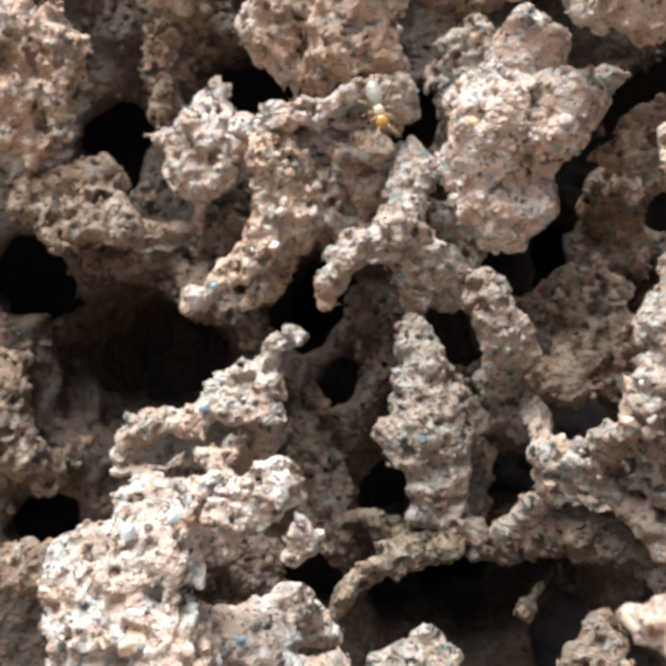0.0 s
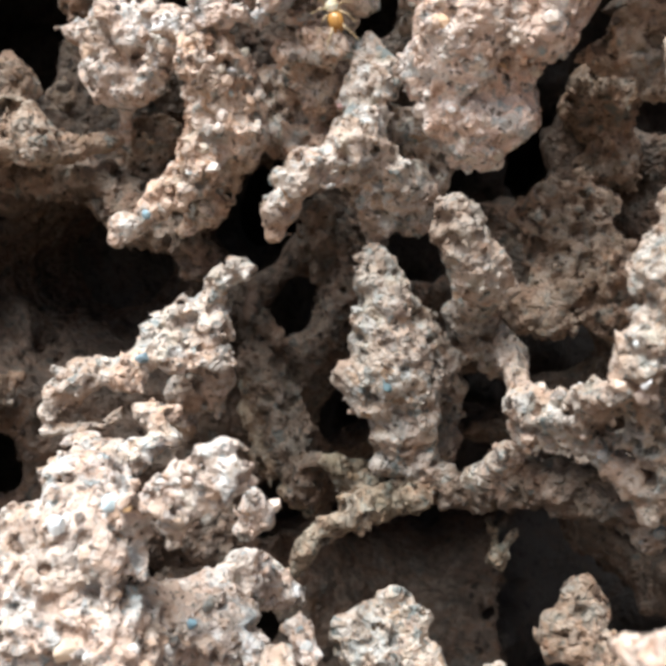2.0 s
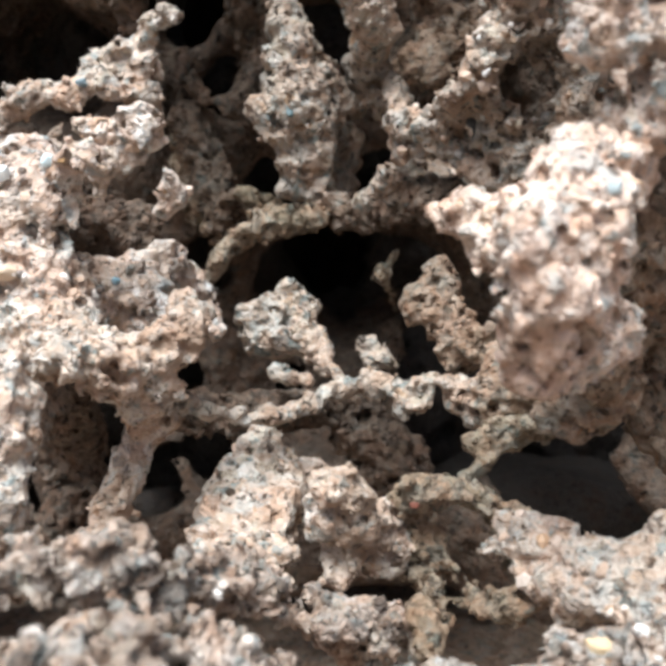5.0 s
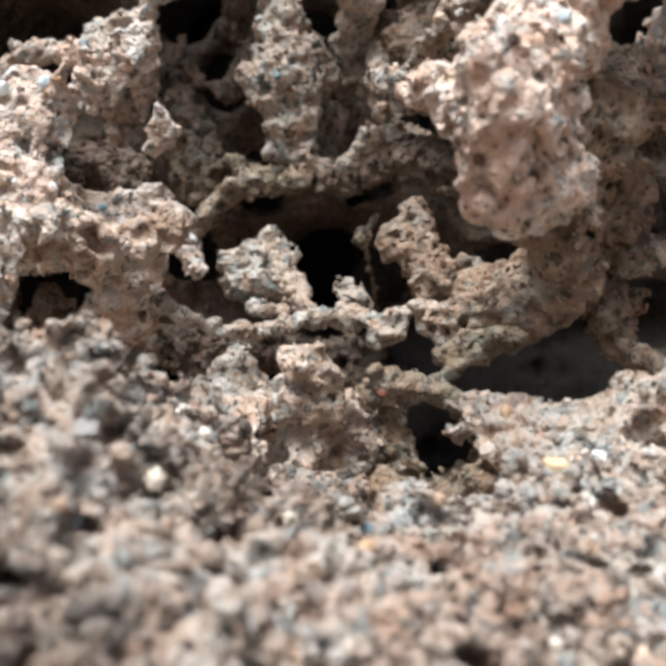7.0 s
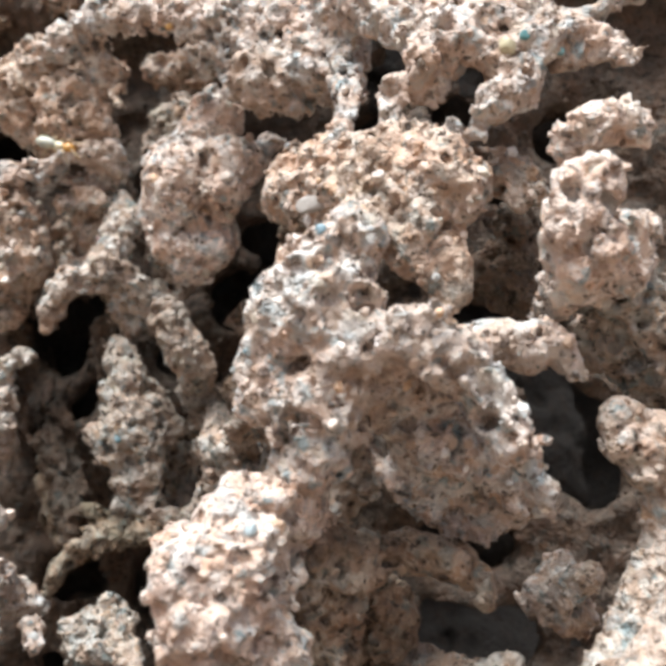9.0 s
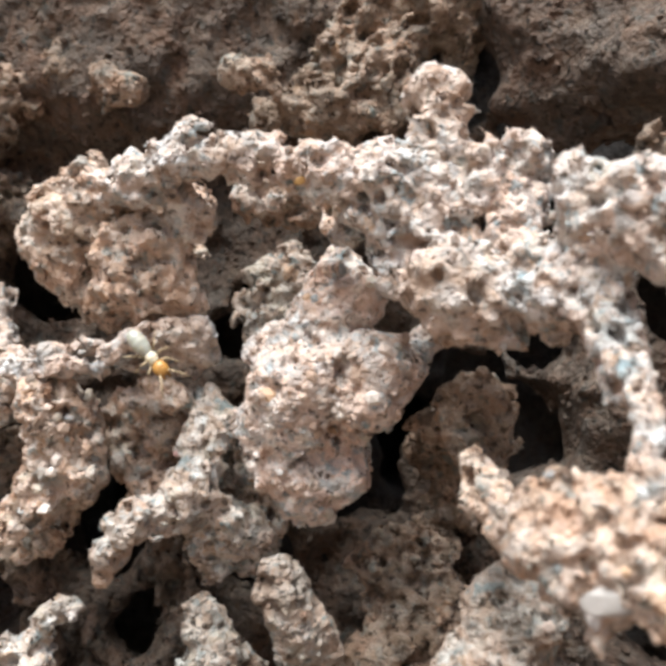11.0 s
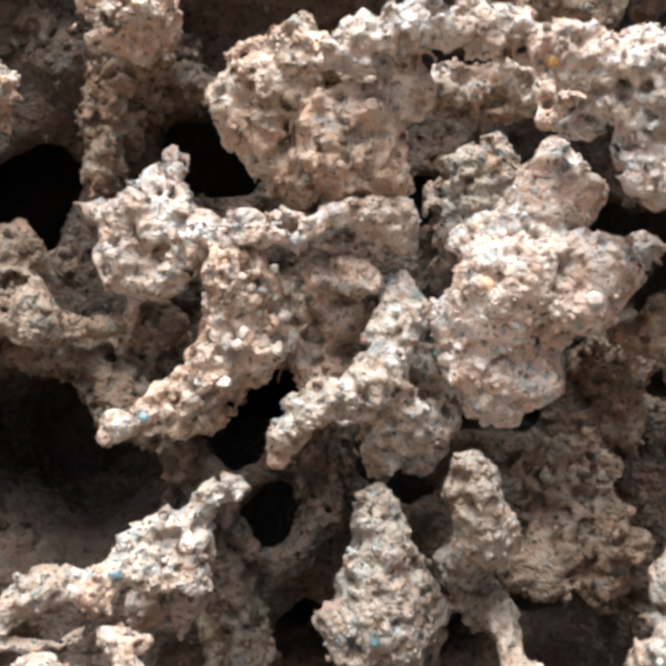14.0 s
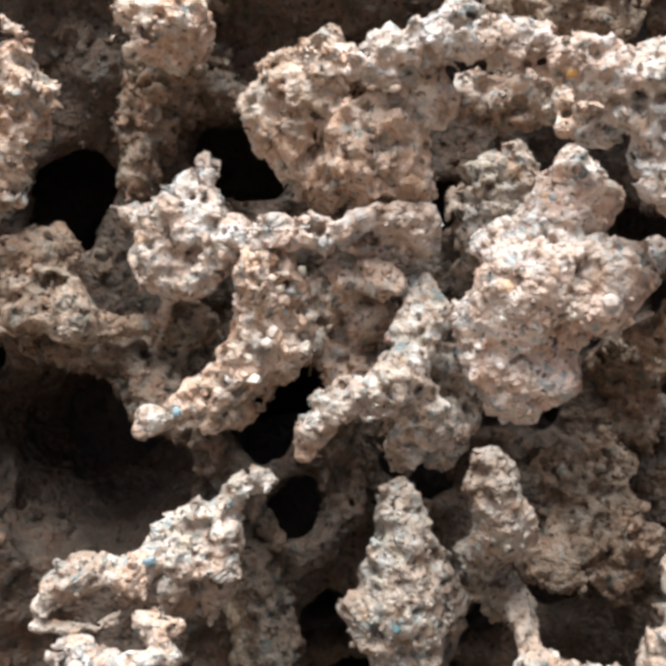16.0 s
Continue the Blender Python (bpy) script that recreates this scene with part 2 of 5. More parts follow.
def mesh_from(name, verts, faces, material, smooth=False):
    me = bpy.data.meshes.new(name)
    me.from_pydata((np.asarray(verts) * MM).tolist(), [], np.asarray(faces).tolist())
    me.materials.append(material)
    me.polygons.foreach_set("use_smooth", np.full(len(me.polygons), smooth))
    me.update()
    return me


ICO_V = np.array([(0, 0, 1)] + [(0.894 * math.cos(radians(72 * k)), 0.894 * math.sin(radians(72 * k)), 0.447) for k in range(5)]
                 + [(0.894 * math.cos(radians(72 * k + 36)), 0.894 * math.sin(radians(72 * k + 36)), -0.447) for k in range(5)] + [(0, 0, -1)])
ICO_F = np.array([(0, 1 + k, 1 + (k + 1) % 5) for k in range(5)] + [(1 + k, 6 + k, 1 + (k + 1) % 5) for k in range(5)]
                 + [(6 + k, 6 + (k + 1) % 5, 1 + (k + 1) % 5) for k in range(5)] + [(11, 6 + (k + 1) % 5, 6 + k) for k in range(5)])
RNG = np.random.RandomState(11)


def scatter(verts, faces, per_mm2, low, high):
    """Grains of uneven shape and size, half sunk in the surface."""
    v = verts[faces]
    n = np.cross(v[:, 2] - v[:, 0], v[:, 3] - v[:, 1])
    area = np.linalg.norm(n, axis=1) / 2
    n /= 2 * area[:, None] + 1e-9
    weight = area * np.clip(0.55 - n[:, 1], 0.0, 1.4)
    count = int(per_mm2 * weight.sum())
    pick = RNG.choice(len(faces), count, p=weight / weight.sum())
    u = RNG.rand(count, 1)
    w = RNG.rand(count, 1)
    at = (v[pick, 0] * (1 - u) + v[pick, 1] * u) * (1 - w) + (v[pick, 3] * (1 - u) + v[pick, 2] * u) * w
    size = low * (high / low) ** (RNG.rand(count, 1) ** 2.2)
    at += n[pick] * size * RNG.uniform(-0.6, 0.2, (count, 1))
    shape = ICO_V[None] * RNG.uniform(0.62, 1.32, (count, 12, 1)) * (RNG.uniform(0.55, 1.3, (count, 1, 3)) * size[:, None])
    q = RNG.randn(count, 4)
    q /= np.linalg.norm(q, axis=1)[:, None]
    a, b, c, d = q.T
    turn = np.stack([np.stack([1 - 2 * (c * c + d * d), 2 * (b * c - a * d), 2 * (b * d + a * c)], -1),
                     np.stack([2 * (b * c + a * d), 1 - 2 * (b * b + d * d), 2 * (c * d - a * b)], -1),
                     np.stack([2 * (b * d - a * c), 2 * (c * d + a * b), 1 - 2 * (b * b + c * c)], -1)], 1)
    shape = np.einsum("nij,nkj->nki", turn, shape) + at[:, None]
    return shape.reshape(-1, 3), (ICO_F[None] + 12 * np.arange(count)[:, None, None]).reshape(-1, 3)


nest = tagged(new("termite_nest"), "sandy termite nest broken open to its dark galleries", "termite nest")
MATERIAL_OF = {}


def crust_part(name, label, *chains, step=0.25, material=None, rough=1.0, grains=1.3, grain_size=(0.13, 0.42), blend=0.6, cuts=()):
    material = material or PALE
    field, low, girth = limb_field(chains, step, blend)
    field = hollow(field, low, step, cuts)
    verts, faces = skin(roughen(field, low, step, girth * rough), low, step)
    ob = new(name, mesh_from(name, verts, faces, material, True))
    ob.parent = nest
    tagged(ob, label)
    if grains:
        gv, gf = scatter(verts, faces, grains, *grain_size)
        crumbs = new("grain_layer", mesh_from("grain_layer", gv, gf, GRAIN_OF[material]))
        crumbs.parent = ob
        tagged(crumbs, "loose and cemented sand grains of many colours", kind="stuff")
    return ob


crust_part("plate", "pale star-shaped plate of cemented sand on the arm",
    [(-16.3, 14.3, 17.1, 0.35), (-14.4, 13.8, 16.8, 0.90), (-11.8, 12.3, 16.6, 2.01), (-9.5, 10.5, 16.1, 2.20), (-6.7, 7.5, 15.8, 1.68), (-5.4, 6.4, 16.1, 1.51)],
    [(-11.7, 12.6, 18.2, 1.80), (-10.0, 12.6, 19.7, 1.17), (-9.8, 14.0, 21.3, 1.10)],
    [(-13.5, 12.6, 13.9, 0.70), (-12.5, 12.2, 12.5, 0.76), (-10.8, 11.6, 11.7, 0.69), (-9.0, 9.7, 12.6, 0.80), (-7.6, 7.9, 13.8, 0.96)],
    [(-11.5, 12.4, 14.4, 1.52), (-10.1, 11.6, 13.6, 1.19)],
    [(-12.4, 12.9, 16.2, 1.6), (-11.0, 12.6, 14.6, 1.6), (-9.4, 11.4, 14.4, 1.5)],
    [(-12.7, 12.5, 14.4, 1.25), (-11.6, 12.2, 13.2, 1.2), (-9.8, 11.2, 13.2, 1.25)],
    [(-11.1, 12.3, 11.2, 0.38), (-11.5, 13.3, 9.8, 0.35), (-11.6, 14.3, 8.8, 0.39)],
    material=BLEACHED, blend=0.42, )
crust_part("arm", "thick sandy arm tapering to a knobbed tip",
    [(-6.7, 6.5, 15.3, 1.66), (-4.8, 6.4, 13.6, 2.65), (-3.8, 7.6, 11.4, 2.85), (-3.6, 7.4, 9.7, 2.65), (-5.0, 7.7, 7.7, 1.91), (-6.6, 7.8, 5.7, 1.50), (-8.5, 8.2, 4.1, 1.39), (-9.4, 8.0, 3.5, 1.14)],
    [(-2.5, 6.4, 11.9, 1.53), (-1.9, 7.4, 9.6, 1.56), (-3.3, 9.2, 7.8, 1.29), (-5.2, 10.0, 4.1, 1.15), (-7.1, 10.6, 2.2, 1.0)],
    blend=0.42, material=RUST)
crust_part("bead", "small round bead of sand at the tip of the arm",
    [(-9.7, 8.4, 3.0, 0.66), (-10.5, 8.1, 2.9, 0.66), (-11.2, 8.2, 2.8, 1.02), (-11.4, 8.0, 2.1, 0.84)],
    blend=0.3, rough=0.5, step=0.18, )
crust_part("bar", "crossbar of pale sand grains with a crumbly end",
    [(-6.8, 6.3, 15.9, 1.45), (-4.3, 5.3, 16.6, 1.49), (-1.3, 5.1, 16.7, 1.21), (1.1, 5.1, 17.8, 1.27), (3.0, 5.1, 18.6, 1.28), (5.0, 4.9, 18.6, 1.05), (5.6, 5.6, 17.3, 0.71), (6.9, 6.3, 16.8, 0.29)],
    [(1.0, 6.9, 16.1, 0.95), (3.6, 7.0, 16.5, 1.11), (4.9, 7.2, 16.4, 0.84)],
    material=BLEACHED, blend=0.42, )
crust_part("knob", "broken block of grey and orange sand under the bar",
    [(0.3, 6.2, 14.2, 1.29), (2.3, 6.3, 14.8, 1.42), (4.0, 5.9, 14.5, 1.06)],
    [(1.1, 10.4, 12.2, 1.57), (2.7, 10.2, 11.7, 1.94), (4.3, 9.0, 12.1, 1.18)],
    [(1.5, 11.0, 9.2, 1.65), (2.9, 9.7, 7.6, 1.38), (1.7, 10.0, 7.1, 1.13)],
    [(-0.6, 12.8, 12.5, 2.00), (-0.0, 13.8, 8.7, 2.04)], material=RUST)
crust_part("spur", "curved sandy spur with a hanging tip",
    [(6.2, 6.5, 14.5, 1.14), (7.0, 6.2, 12.9, 1.37), (5.6, 5.4, 10.7, 1.58), (4.9, 4.6, 8.4, 1.85), (4.6, 4.7, 6.9, 1.97), (2.6, 4.3, 6.6, 1.44), (0.6, 4.6, 5.3, 1.22), (-0.2, 5.0, 3.7, 1.11), (-0.6, 5.1, 2.2, 0.88)],
    [(6.7, 6.1, 6.1, 2.42), (8.3, 8.3, 4.7, 2.67), (5.5, 6.4, 4.5, 1.56), (9.8, 8.3, 3.1, 1.49), (7.0, 8.1, 2.5, 1.30)],
    [(9.3, 8.7, 9.1, 1.92), (10.7, 9.6, 7.0, 1.80), (11.1, 8.7, 9.6, 1.93)],
    blend=0.42, )
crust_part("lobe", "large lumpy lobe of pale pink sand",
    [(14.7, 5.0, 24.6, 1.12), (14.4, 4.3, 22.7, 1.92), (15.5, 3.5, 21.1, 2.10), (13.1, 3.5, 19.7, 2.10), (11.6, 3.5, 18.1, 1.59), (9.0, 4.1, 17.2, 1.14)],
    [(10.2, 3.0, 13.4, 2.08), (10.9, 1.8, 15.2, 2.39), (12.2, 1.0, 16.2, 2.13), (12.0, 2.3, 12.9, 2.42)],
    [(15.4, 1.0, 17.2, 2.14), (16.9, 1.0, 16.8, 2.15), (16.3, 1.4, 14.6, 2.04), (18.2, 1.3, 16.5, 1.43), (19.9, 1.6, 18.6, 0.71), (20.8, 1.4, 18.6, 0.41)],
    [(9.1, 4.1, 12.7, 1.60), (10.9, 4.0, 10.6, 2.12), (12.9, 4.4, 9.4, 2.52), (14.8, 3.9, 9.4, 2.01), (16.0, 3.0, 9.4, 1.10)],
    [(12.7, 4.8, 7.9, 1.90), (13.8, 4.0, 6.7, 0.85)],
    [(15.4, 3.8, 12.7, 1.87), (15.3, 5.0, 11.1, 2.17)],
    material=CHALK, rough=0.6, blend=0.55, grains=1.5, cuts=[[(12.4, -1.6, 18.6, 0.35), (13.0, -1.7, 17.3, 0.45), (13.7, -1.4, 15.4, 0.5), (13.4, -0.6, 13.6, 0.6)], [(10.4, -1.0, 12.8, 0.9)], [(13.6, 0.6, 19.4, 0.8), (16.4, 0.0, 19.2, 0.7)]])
crust_part("bank", "tan granular bank behind the lobe",
    [(8.6, 9.1, 22.1, 1.24), (9.6, 8.2, 23.0, 1.35), (11.5, 7.3, 23.2, 1.57), (10.0, 8.5, 20.1, 1.78), (9.5, 8.2, 16.4, 1.35), (11.6, 7.5, 20.9, 1.76)],
    material=TAN, )
crust_part("block", "upright block of orange-brown sand with pale crust",
    [(-3.3, 7.1, 29.1, 1.23), (-4.5, 7.8, 27.5, 2.00), (-2.6, 7.1, 27.7, 2.38), (-4.7, 9.9, 25.0, 2.19), (-3.5, 9.5, 23.0, 1.74), (-2.0, 9.9, 20.6, 1.60)],
    [(0.2, 4.8, 24.3, 1.48), (2.3, 4.4, 24.8, 1.62), (3.5, 5.1, 23.4, 1.78), (0.6, 6.0, 22.3, 2.22), (2.2, 5.8, 21.4, 2.08), (4.4, 5.5, 20.8, 1.11), (-0.4, 7.6, 20.3, 1.85)],
    [(-1.0, 10.4, 27.1, 2.22), (1.6, 9.8, 27.7, 2.08), (4.4, 9.6, 27.5, 1.79), (5.2, 8.4, 24.2, 0.98)],
    [(-3.7, 11.5, 25.7, 2.24), (-1.7, 10.2, 23.7, 1.91)],
    [(-6.6, 9.6, 24.0, 0.73), (-5.4, 9.5, 23.6, 1.16), (-3.3, 9.6, 21.6, 1.74)], material=RUST)
crust_part("arch", "high arch of pale cemented sand",
    [(-0.7, 4.1, 27.8, 1.24), (1.3, 3.4, 28.5, 1.58), (3.3, 2.2, 28.8, 1.42), (4.4, 1.2, 30.6, 1.40), (5.0, 1.0, 31.4, 1.18)],
    [(3.7, 3.4, 27.6, 1.59), (4.6, 4.2, 26.0, 1.42), (5.3, 4.1, 25.0, 0.69)],
    [(4.6, 1.4, 29.4, 1.67), (7.1, -0.0, 29.7, 1.17), (9.7, -0.4, 29.5, 1.33), (12.3, -1.5, 28.9, 1.26), (14.7, -1.7, 28.3, 1.62), (16.7, -2.7, 28.1, 1.60)],
    material=BLEACHED, )
crust_part("vault", "shaded brown underside of the arch",
    [(8.6, 11.2, 28.8, 1.96), (11.5, 11.2, 28.8, 1.97), (13.9, 8.9, 29.0, 1.67), (15.5, 5.6, 28.6, 1.36), (15.5, 4.3, 27.1, 0.99), (13.9, 5.2, 25.9, 0.83)],
    material=RUST, )
crust_part("column", "crumbly pale column with a knobbed head",
    [(17.7, -3.6, 32.6, 0.53), (18.8, -4.4, 33.1, 0.78), (19.9, -4.5, 33.2, 0.69), (19.4, -4.2, 32.0, 1.01), (19.3, -3.9, 30.6, 1.33)],
    [(14.0, -2.6, 28.9, 1.03), (16.9, -2.5, 28.6, 1.78), (19.3, -4.3, 28.7, 2.13), (21.5, -5.2, 28.2, 2.31)],
    [(15.6, -1.8, 26.6, 1.37), (17.9, -3.0, 25.9, 2.39), (20.3, -5.1, 25.2, 2.30), (16.7, -2.4, 23.7, 1.26), (17.3, -3.1, 22.5, 1.03), (18.2, -3.2, 21.1, 0.92)],
    [(17.7, -6.8, 22.4, 1.44), (19.4, -7.6, 21.9, 1.70), (20.5, -8.8, 20.8, 1.48), (21.9, -8.9, 20.3, 1.39)],
    [(14.1, 1.7, 25.0, 0.77), (14.9, -0.2, 25.4, 0.97)],
    [(18.4, -6.4, 21.0, 1.2), (20.2, -7.2, 19.9, 1.5), (22.4, -8.2, 19.2, 1.6)],
    material=BLEACHED, )
crust_part("side_wall", "pinkish brown weathered side wall of the chamber",
    [(-23.6, 10.6, 26.8, 1.91), (-22.8, 11.1, 23.6, 2.46), (-22.8, 11.4, 20.7, 2.18), (-23.0, 11.5, 17.4, 1.74)],
    [(-27.0, 11.3, 27.0, 2.4), (-26.2, 11.8, 22.4, 2.6), (-26.6, 12.0, 18.0, 2.1), (-24.6, 12.2, 15.6, 1.6)],
    [(-15.8, 11.5, 30.4, 1.78), (-12.9, 11.8, 30.6, 2.09), (-11.8, 12.3, 29.1, 1.50), (-15.5, 11.5, 28.0, 1.17)],
    material=RUST, rough=1.3, )
crust_part("hanger", "brown hanging pillar between two holes",
    [(-15.2, 17.9, 22.4, 2.09), (-15.1, 16.7, 19.7, 1.90), (-15.3, 15.0, 17.9, 1.18)],
    material=BROWN, )
crust_part("back_wall", "brown back wall under the roof, shade painted in",
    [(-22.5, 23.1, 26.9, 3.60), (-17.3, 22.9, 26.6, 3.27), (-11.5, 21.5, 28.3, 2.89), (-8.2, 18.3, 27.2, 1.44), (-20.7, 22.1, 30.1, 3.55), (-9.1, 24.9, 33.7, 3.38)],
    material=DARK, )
crust_part("roof", "crumbling brown roof of the chamber",
    [(-15.9, 15.6, 35.1, 3.14), (-11.1, 17.8, 37.4, 3.30), (-6.4, 17.0, 38.6, 2.45), (-1.0, 17.6, 38.5, 1.90), (4.2, 20.5, 39.9, 2.96), (8.0, 18.3, 43.0, 2.91)],
    [(-2.5, 13.0, 37.6, 1.20), (-0.7, 12.7, 36.7, 0.80), (-3.0, 13.5, 35.2, 0.63)],
    [(7.0, 7.0, 36.7, 1.23), (8.6, 6.9, 36.4, 1.12), (9.9, 6.7, 35.5, 0.86)],
    [(15.1, 12.1, 39.9, 2.70), (18.5, 11.1, 38.7, 2.67), (18.7, 12.5, 43.2, 3.32), (23.6, 11.0, 42.9, 2.72), (23.5, 13.5, 37.7, 1.91)],
    [(-14.5, 16.0, 32.0, 2.34), (-13.1, 17.1, 29.1, 2.38), (-15.0, 17.8, 25.5, 2.10), (-14.8, 18.9, 22.8, 2.13), (-10.0, 19.4, 29.3, 1.59)],
    [(20.7, 1.7, 34.6, 0.96), (21.5, 1.0, 32.8, 1.30)],
    [(31.1, -6.5, 30.3, 1.78), (34.1, -6.5, 28.6, 1.78), (36.9, -4.7, 31.1, 2.87), (38.1, -6.5, 27.9, 1.78)],
    [(9.8, 10.7, 34.4, 2.01), (13.9, 11.2, 35.9, 2.61), (18.0, 10.2, 35.1, 2.59)],
    material=BROWN, rough=1.3, )
crust_part("ledge", "rough brown ledge with a thin curled rim",
    [(-25.5, 14.2, 11.7, 2.59), (-22.8, 14.0, 12.4, 2.28), (-20.0, 13.6, 13.1, 1.81), (-18.4, 13.0, 12.7, 1.14)],
    [(-22.9, 12.5, 8.7, 2.24), (-20.2, 12.1, 9.3, 1.77), (-17.7, 10.9, 10.3, 1.05), (-16.9, 10.4, 8.7, 1.04), (-17.7, 10.3, 8.3, 0.86), (-15.4, 12.4, 8.4, 0.50), (-13.1, 13.4, 8.8, 0.45), (-11.0, 14.0, 9.7, 0.52)],
    [(-16.3, 16.4, 6.4, 1.57), (-13.4, 17.6, 5.3, 1.77), (-10.2, 17.6, 6.1, 1.78), (-9.5, 16.9, 8.6, 2.10), (-11.9, 18.3, 3.4, 1.45)],
    [(-17.5, 22.0, 12.2, 2.21), (-14.5, 23.0, 11.9, 2.25)],
    material=BROWN, )
crust_part("horn", "pale sandy horn with a hooked tip on a broken ridge",
    [(-2.4, 7.0, -0.2, 0.77), (-3.6, 7.1, -0.1, 0.89), (-4.5, 7.3, -0.7, 1.07), (-4.6, 7.6, -2.3, 1.44), (-5.6, 7.3, -4.0, 2.08), (-7.3, 7.3, -4.0, 2.02), (-9.2, 6.4, -4.1, 1.06)],
    [(-5.4, 7.4, -6.4, 2.16), (-5.1, 8.3, -8.7, 1.48), (-5.5, 8.9, -10.6, 1.00)],
    [(-8.1, 6.2, -5.5, 1.94), (-10.4, 4.3, -6.5, 1.49), (-12.9, 4.1, -6.7, 1.32), (-14.6, 4.0, -7.5, 1.20), (-16.0, 3.8, -9.1, 0.92)],
    [(-16.3, 3.5, -10.4, 0.63), (-13.9, 3.6, -10.5, 0.69), (-11.3, 3.6, -9.5, 0.69)],
    [(-9.8, 2.7, -8.7, 0.79), (-8.4, 1.9, -9.4, 1.06), (-7.4, 0.8, -10.4, 0.88)],
    [(-7.9, 10.4, -9.8, 1.65), (-7.8, 11.2, -12.5, 1.36)],
    blend=0.42, )
crust_part("cone", "blunt cone of speckled sand standing on the arch",
    [(6.2, 4.5, -0.1, 1.65), (6.5, 4.7, -1.7, 1.89), (6.9, 5.0, -4.0, 2.53), (7.4, 5.0, -6.4, 3.05), (7.9, 5.2, -8.5, 3.08), (8.2, 4.8, -10.7, 2.06), (7.2, 4.0, -11.8, 1.18)],
    [(3.8, 4.4, -7.4, 1.05), (5.5, 4.6, -8.2, 1.81)],
    [(9.0, 5.3, -5.3, 1.53), (11.5, 5.9, -7.0, 1.08)],
    [(6.3, 4.7, -14.0, 0.84), (9.0, 5.0, -14.2, 1.21), (11.0, 4.8, -14.8, 0.97)],
    [(11.6, 9.6, -9.9, 1.84), (11.2, 10.4, -12.7, 1.69), (11.2, 9.1, -14.6, 1.35)],
    rough=0.7, material=TAN)
crust_part("pillar", "smooth pink sandy pillar leaning over",
    [(11.1, 1.2, 3.3, 1.71), (11.5, 1.3, 1.9, 1.83), (12.4, 1.7, 0.1, 1.90), (13.4, 2.4, -1.1, 1.61), (14.5, 2.1, -1.2, 0.73)],
    [(13.0, 5.1, -2.5, 1.86), (13.3, 7.5, -4.9, 1.76), (12.5, 9.3, -7.0, 1.45)],
    [(15.1, 6.9, -5.8, 1.10), (15.6, 7.1, -7.3, 1.29), (16.1, 4.6, -8.0, 0.71)],
    rough=0.7, material=TAN)
crust_part("fan", "ragged brown fan of layered soil",
    [(15.7, 6.8, 2.9, 0.29), (16.9, 7.1, 3.2, 0.95), (18.4, 7.5, 4.0, 1.13), (20.7, 8.1, 4.5, 1.33)],
    [(18.5, 8.6, 1.9, 1.88), (21.5, 9.4, 1.8, 2.81), (21.6, 8.6, -1.1, 3.09), (19.3, 7.8, -2.4, 2.06), (16.7, 6.9, -4.0, 1.03), (19.7, 6.1, -4.0, 1.26), (21.8, 5.5, -3.7, 1.83), (23.0, 3.7, -0.4, 2.04)],
    [(22.8, 11.5, 6.2, 1.6), (23.6, 11.5, 8.6, 1.7)],
    material=BROWN, rough=1.3, )
crust_part("rib", "long pale rib with round pits",
    [(26.5, -6.2, 6.7, 2.82), (23.4, -7.7, 3.3, 2.77), (21.3, -8.4, -0.0, 2.41), (19.8, -8.8, -2.8, 1.93), (18.9, -8.4, -5.0, 1.23), (17.9, -6.0, -7.0, 1.14), (17.0, -2.2, -9.1, 1.50), (15.2, -1.4, -9.2, 1.29)],
    [(14.9, 0.5, -7.7, 0.60), (15.3, -0.8, -8.4, 0.77), (15.1, 4.9, -5.1, 1.01)],
    [(23.0, -7.6, -3.2, 1.61), (24.6, -8.0, -2.2, 1.84), (26.1, -8.3, -1.0, 2.07)],
    [(20.2, -7.3, -6.9, 1.37), (21.6, -5.6, -9.3, 1.70), (22.9, -6.3, -11.9, 1.48), (25.3, -6.6, -13.2, 1.70), (26.7, -7.2, -10.7, 2.19), (25.9, -8.7, -7.4, 1.61), (26.8, -8.5, -4.2, 1.85)],
    [(16.8, 3.8, -11.8, 1.53), (19.4, 5.2, -13.4, 2.02), (21.9, 2.4, -14.8, 1.65), (22.8, -2.7, -15.8, 1.53)],
    [(15.1, -0.5, -10.4, 1.13), (14.3, 1.6, -13.2, 0.74), (13.1, 3.5, -14.8, 0.57), (11.9, 4.0, -15.0, 0.58)],
    [(18.6, -3.9, -10.0, 1.30), (20.2, -5.1, -12.0, 1.01), (21.5, -5.8, -13.9, 0.90)],
    [(24.8, -3.5, -9.1, 1.76), (24.9, -5.0, -10.5, 1.18)], cuts=[[(22.9, -12.0, -6.6, 1.2), (22.9, -2.0, -6.6, 1.5)], [(24.7, -12.0, -3.9, 0.9), (24.7, -5.0, -3.9, 1.0)], [(23.9, -11.0, -11.2, 0.9), (23.9, -4.0, -11.2, 1.0)]], material=TAN)
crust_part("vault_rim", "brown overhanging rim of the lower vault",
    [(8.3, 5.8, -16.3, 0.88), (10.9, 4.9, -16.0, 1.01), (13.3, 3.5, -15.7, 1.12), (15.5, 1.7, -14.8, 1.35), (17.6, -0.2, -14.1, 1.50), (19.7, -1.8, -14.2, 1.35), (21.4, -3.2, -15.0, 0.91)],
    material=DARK, )
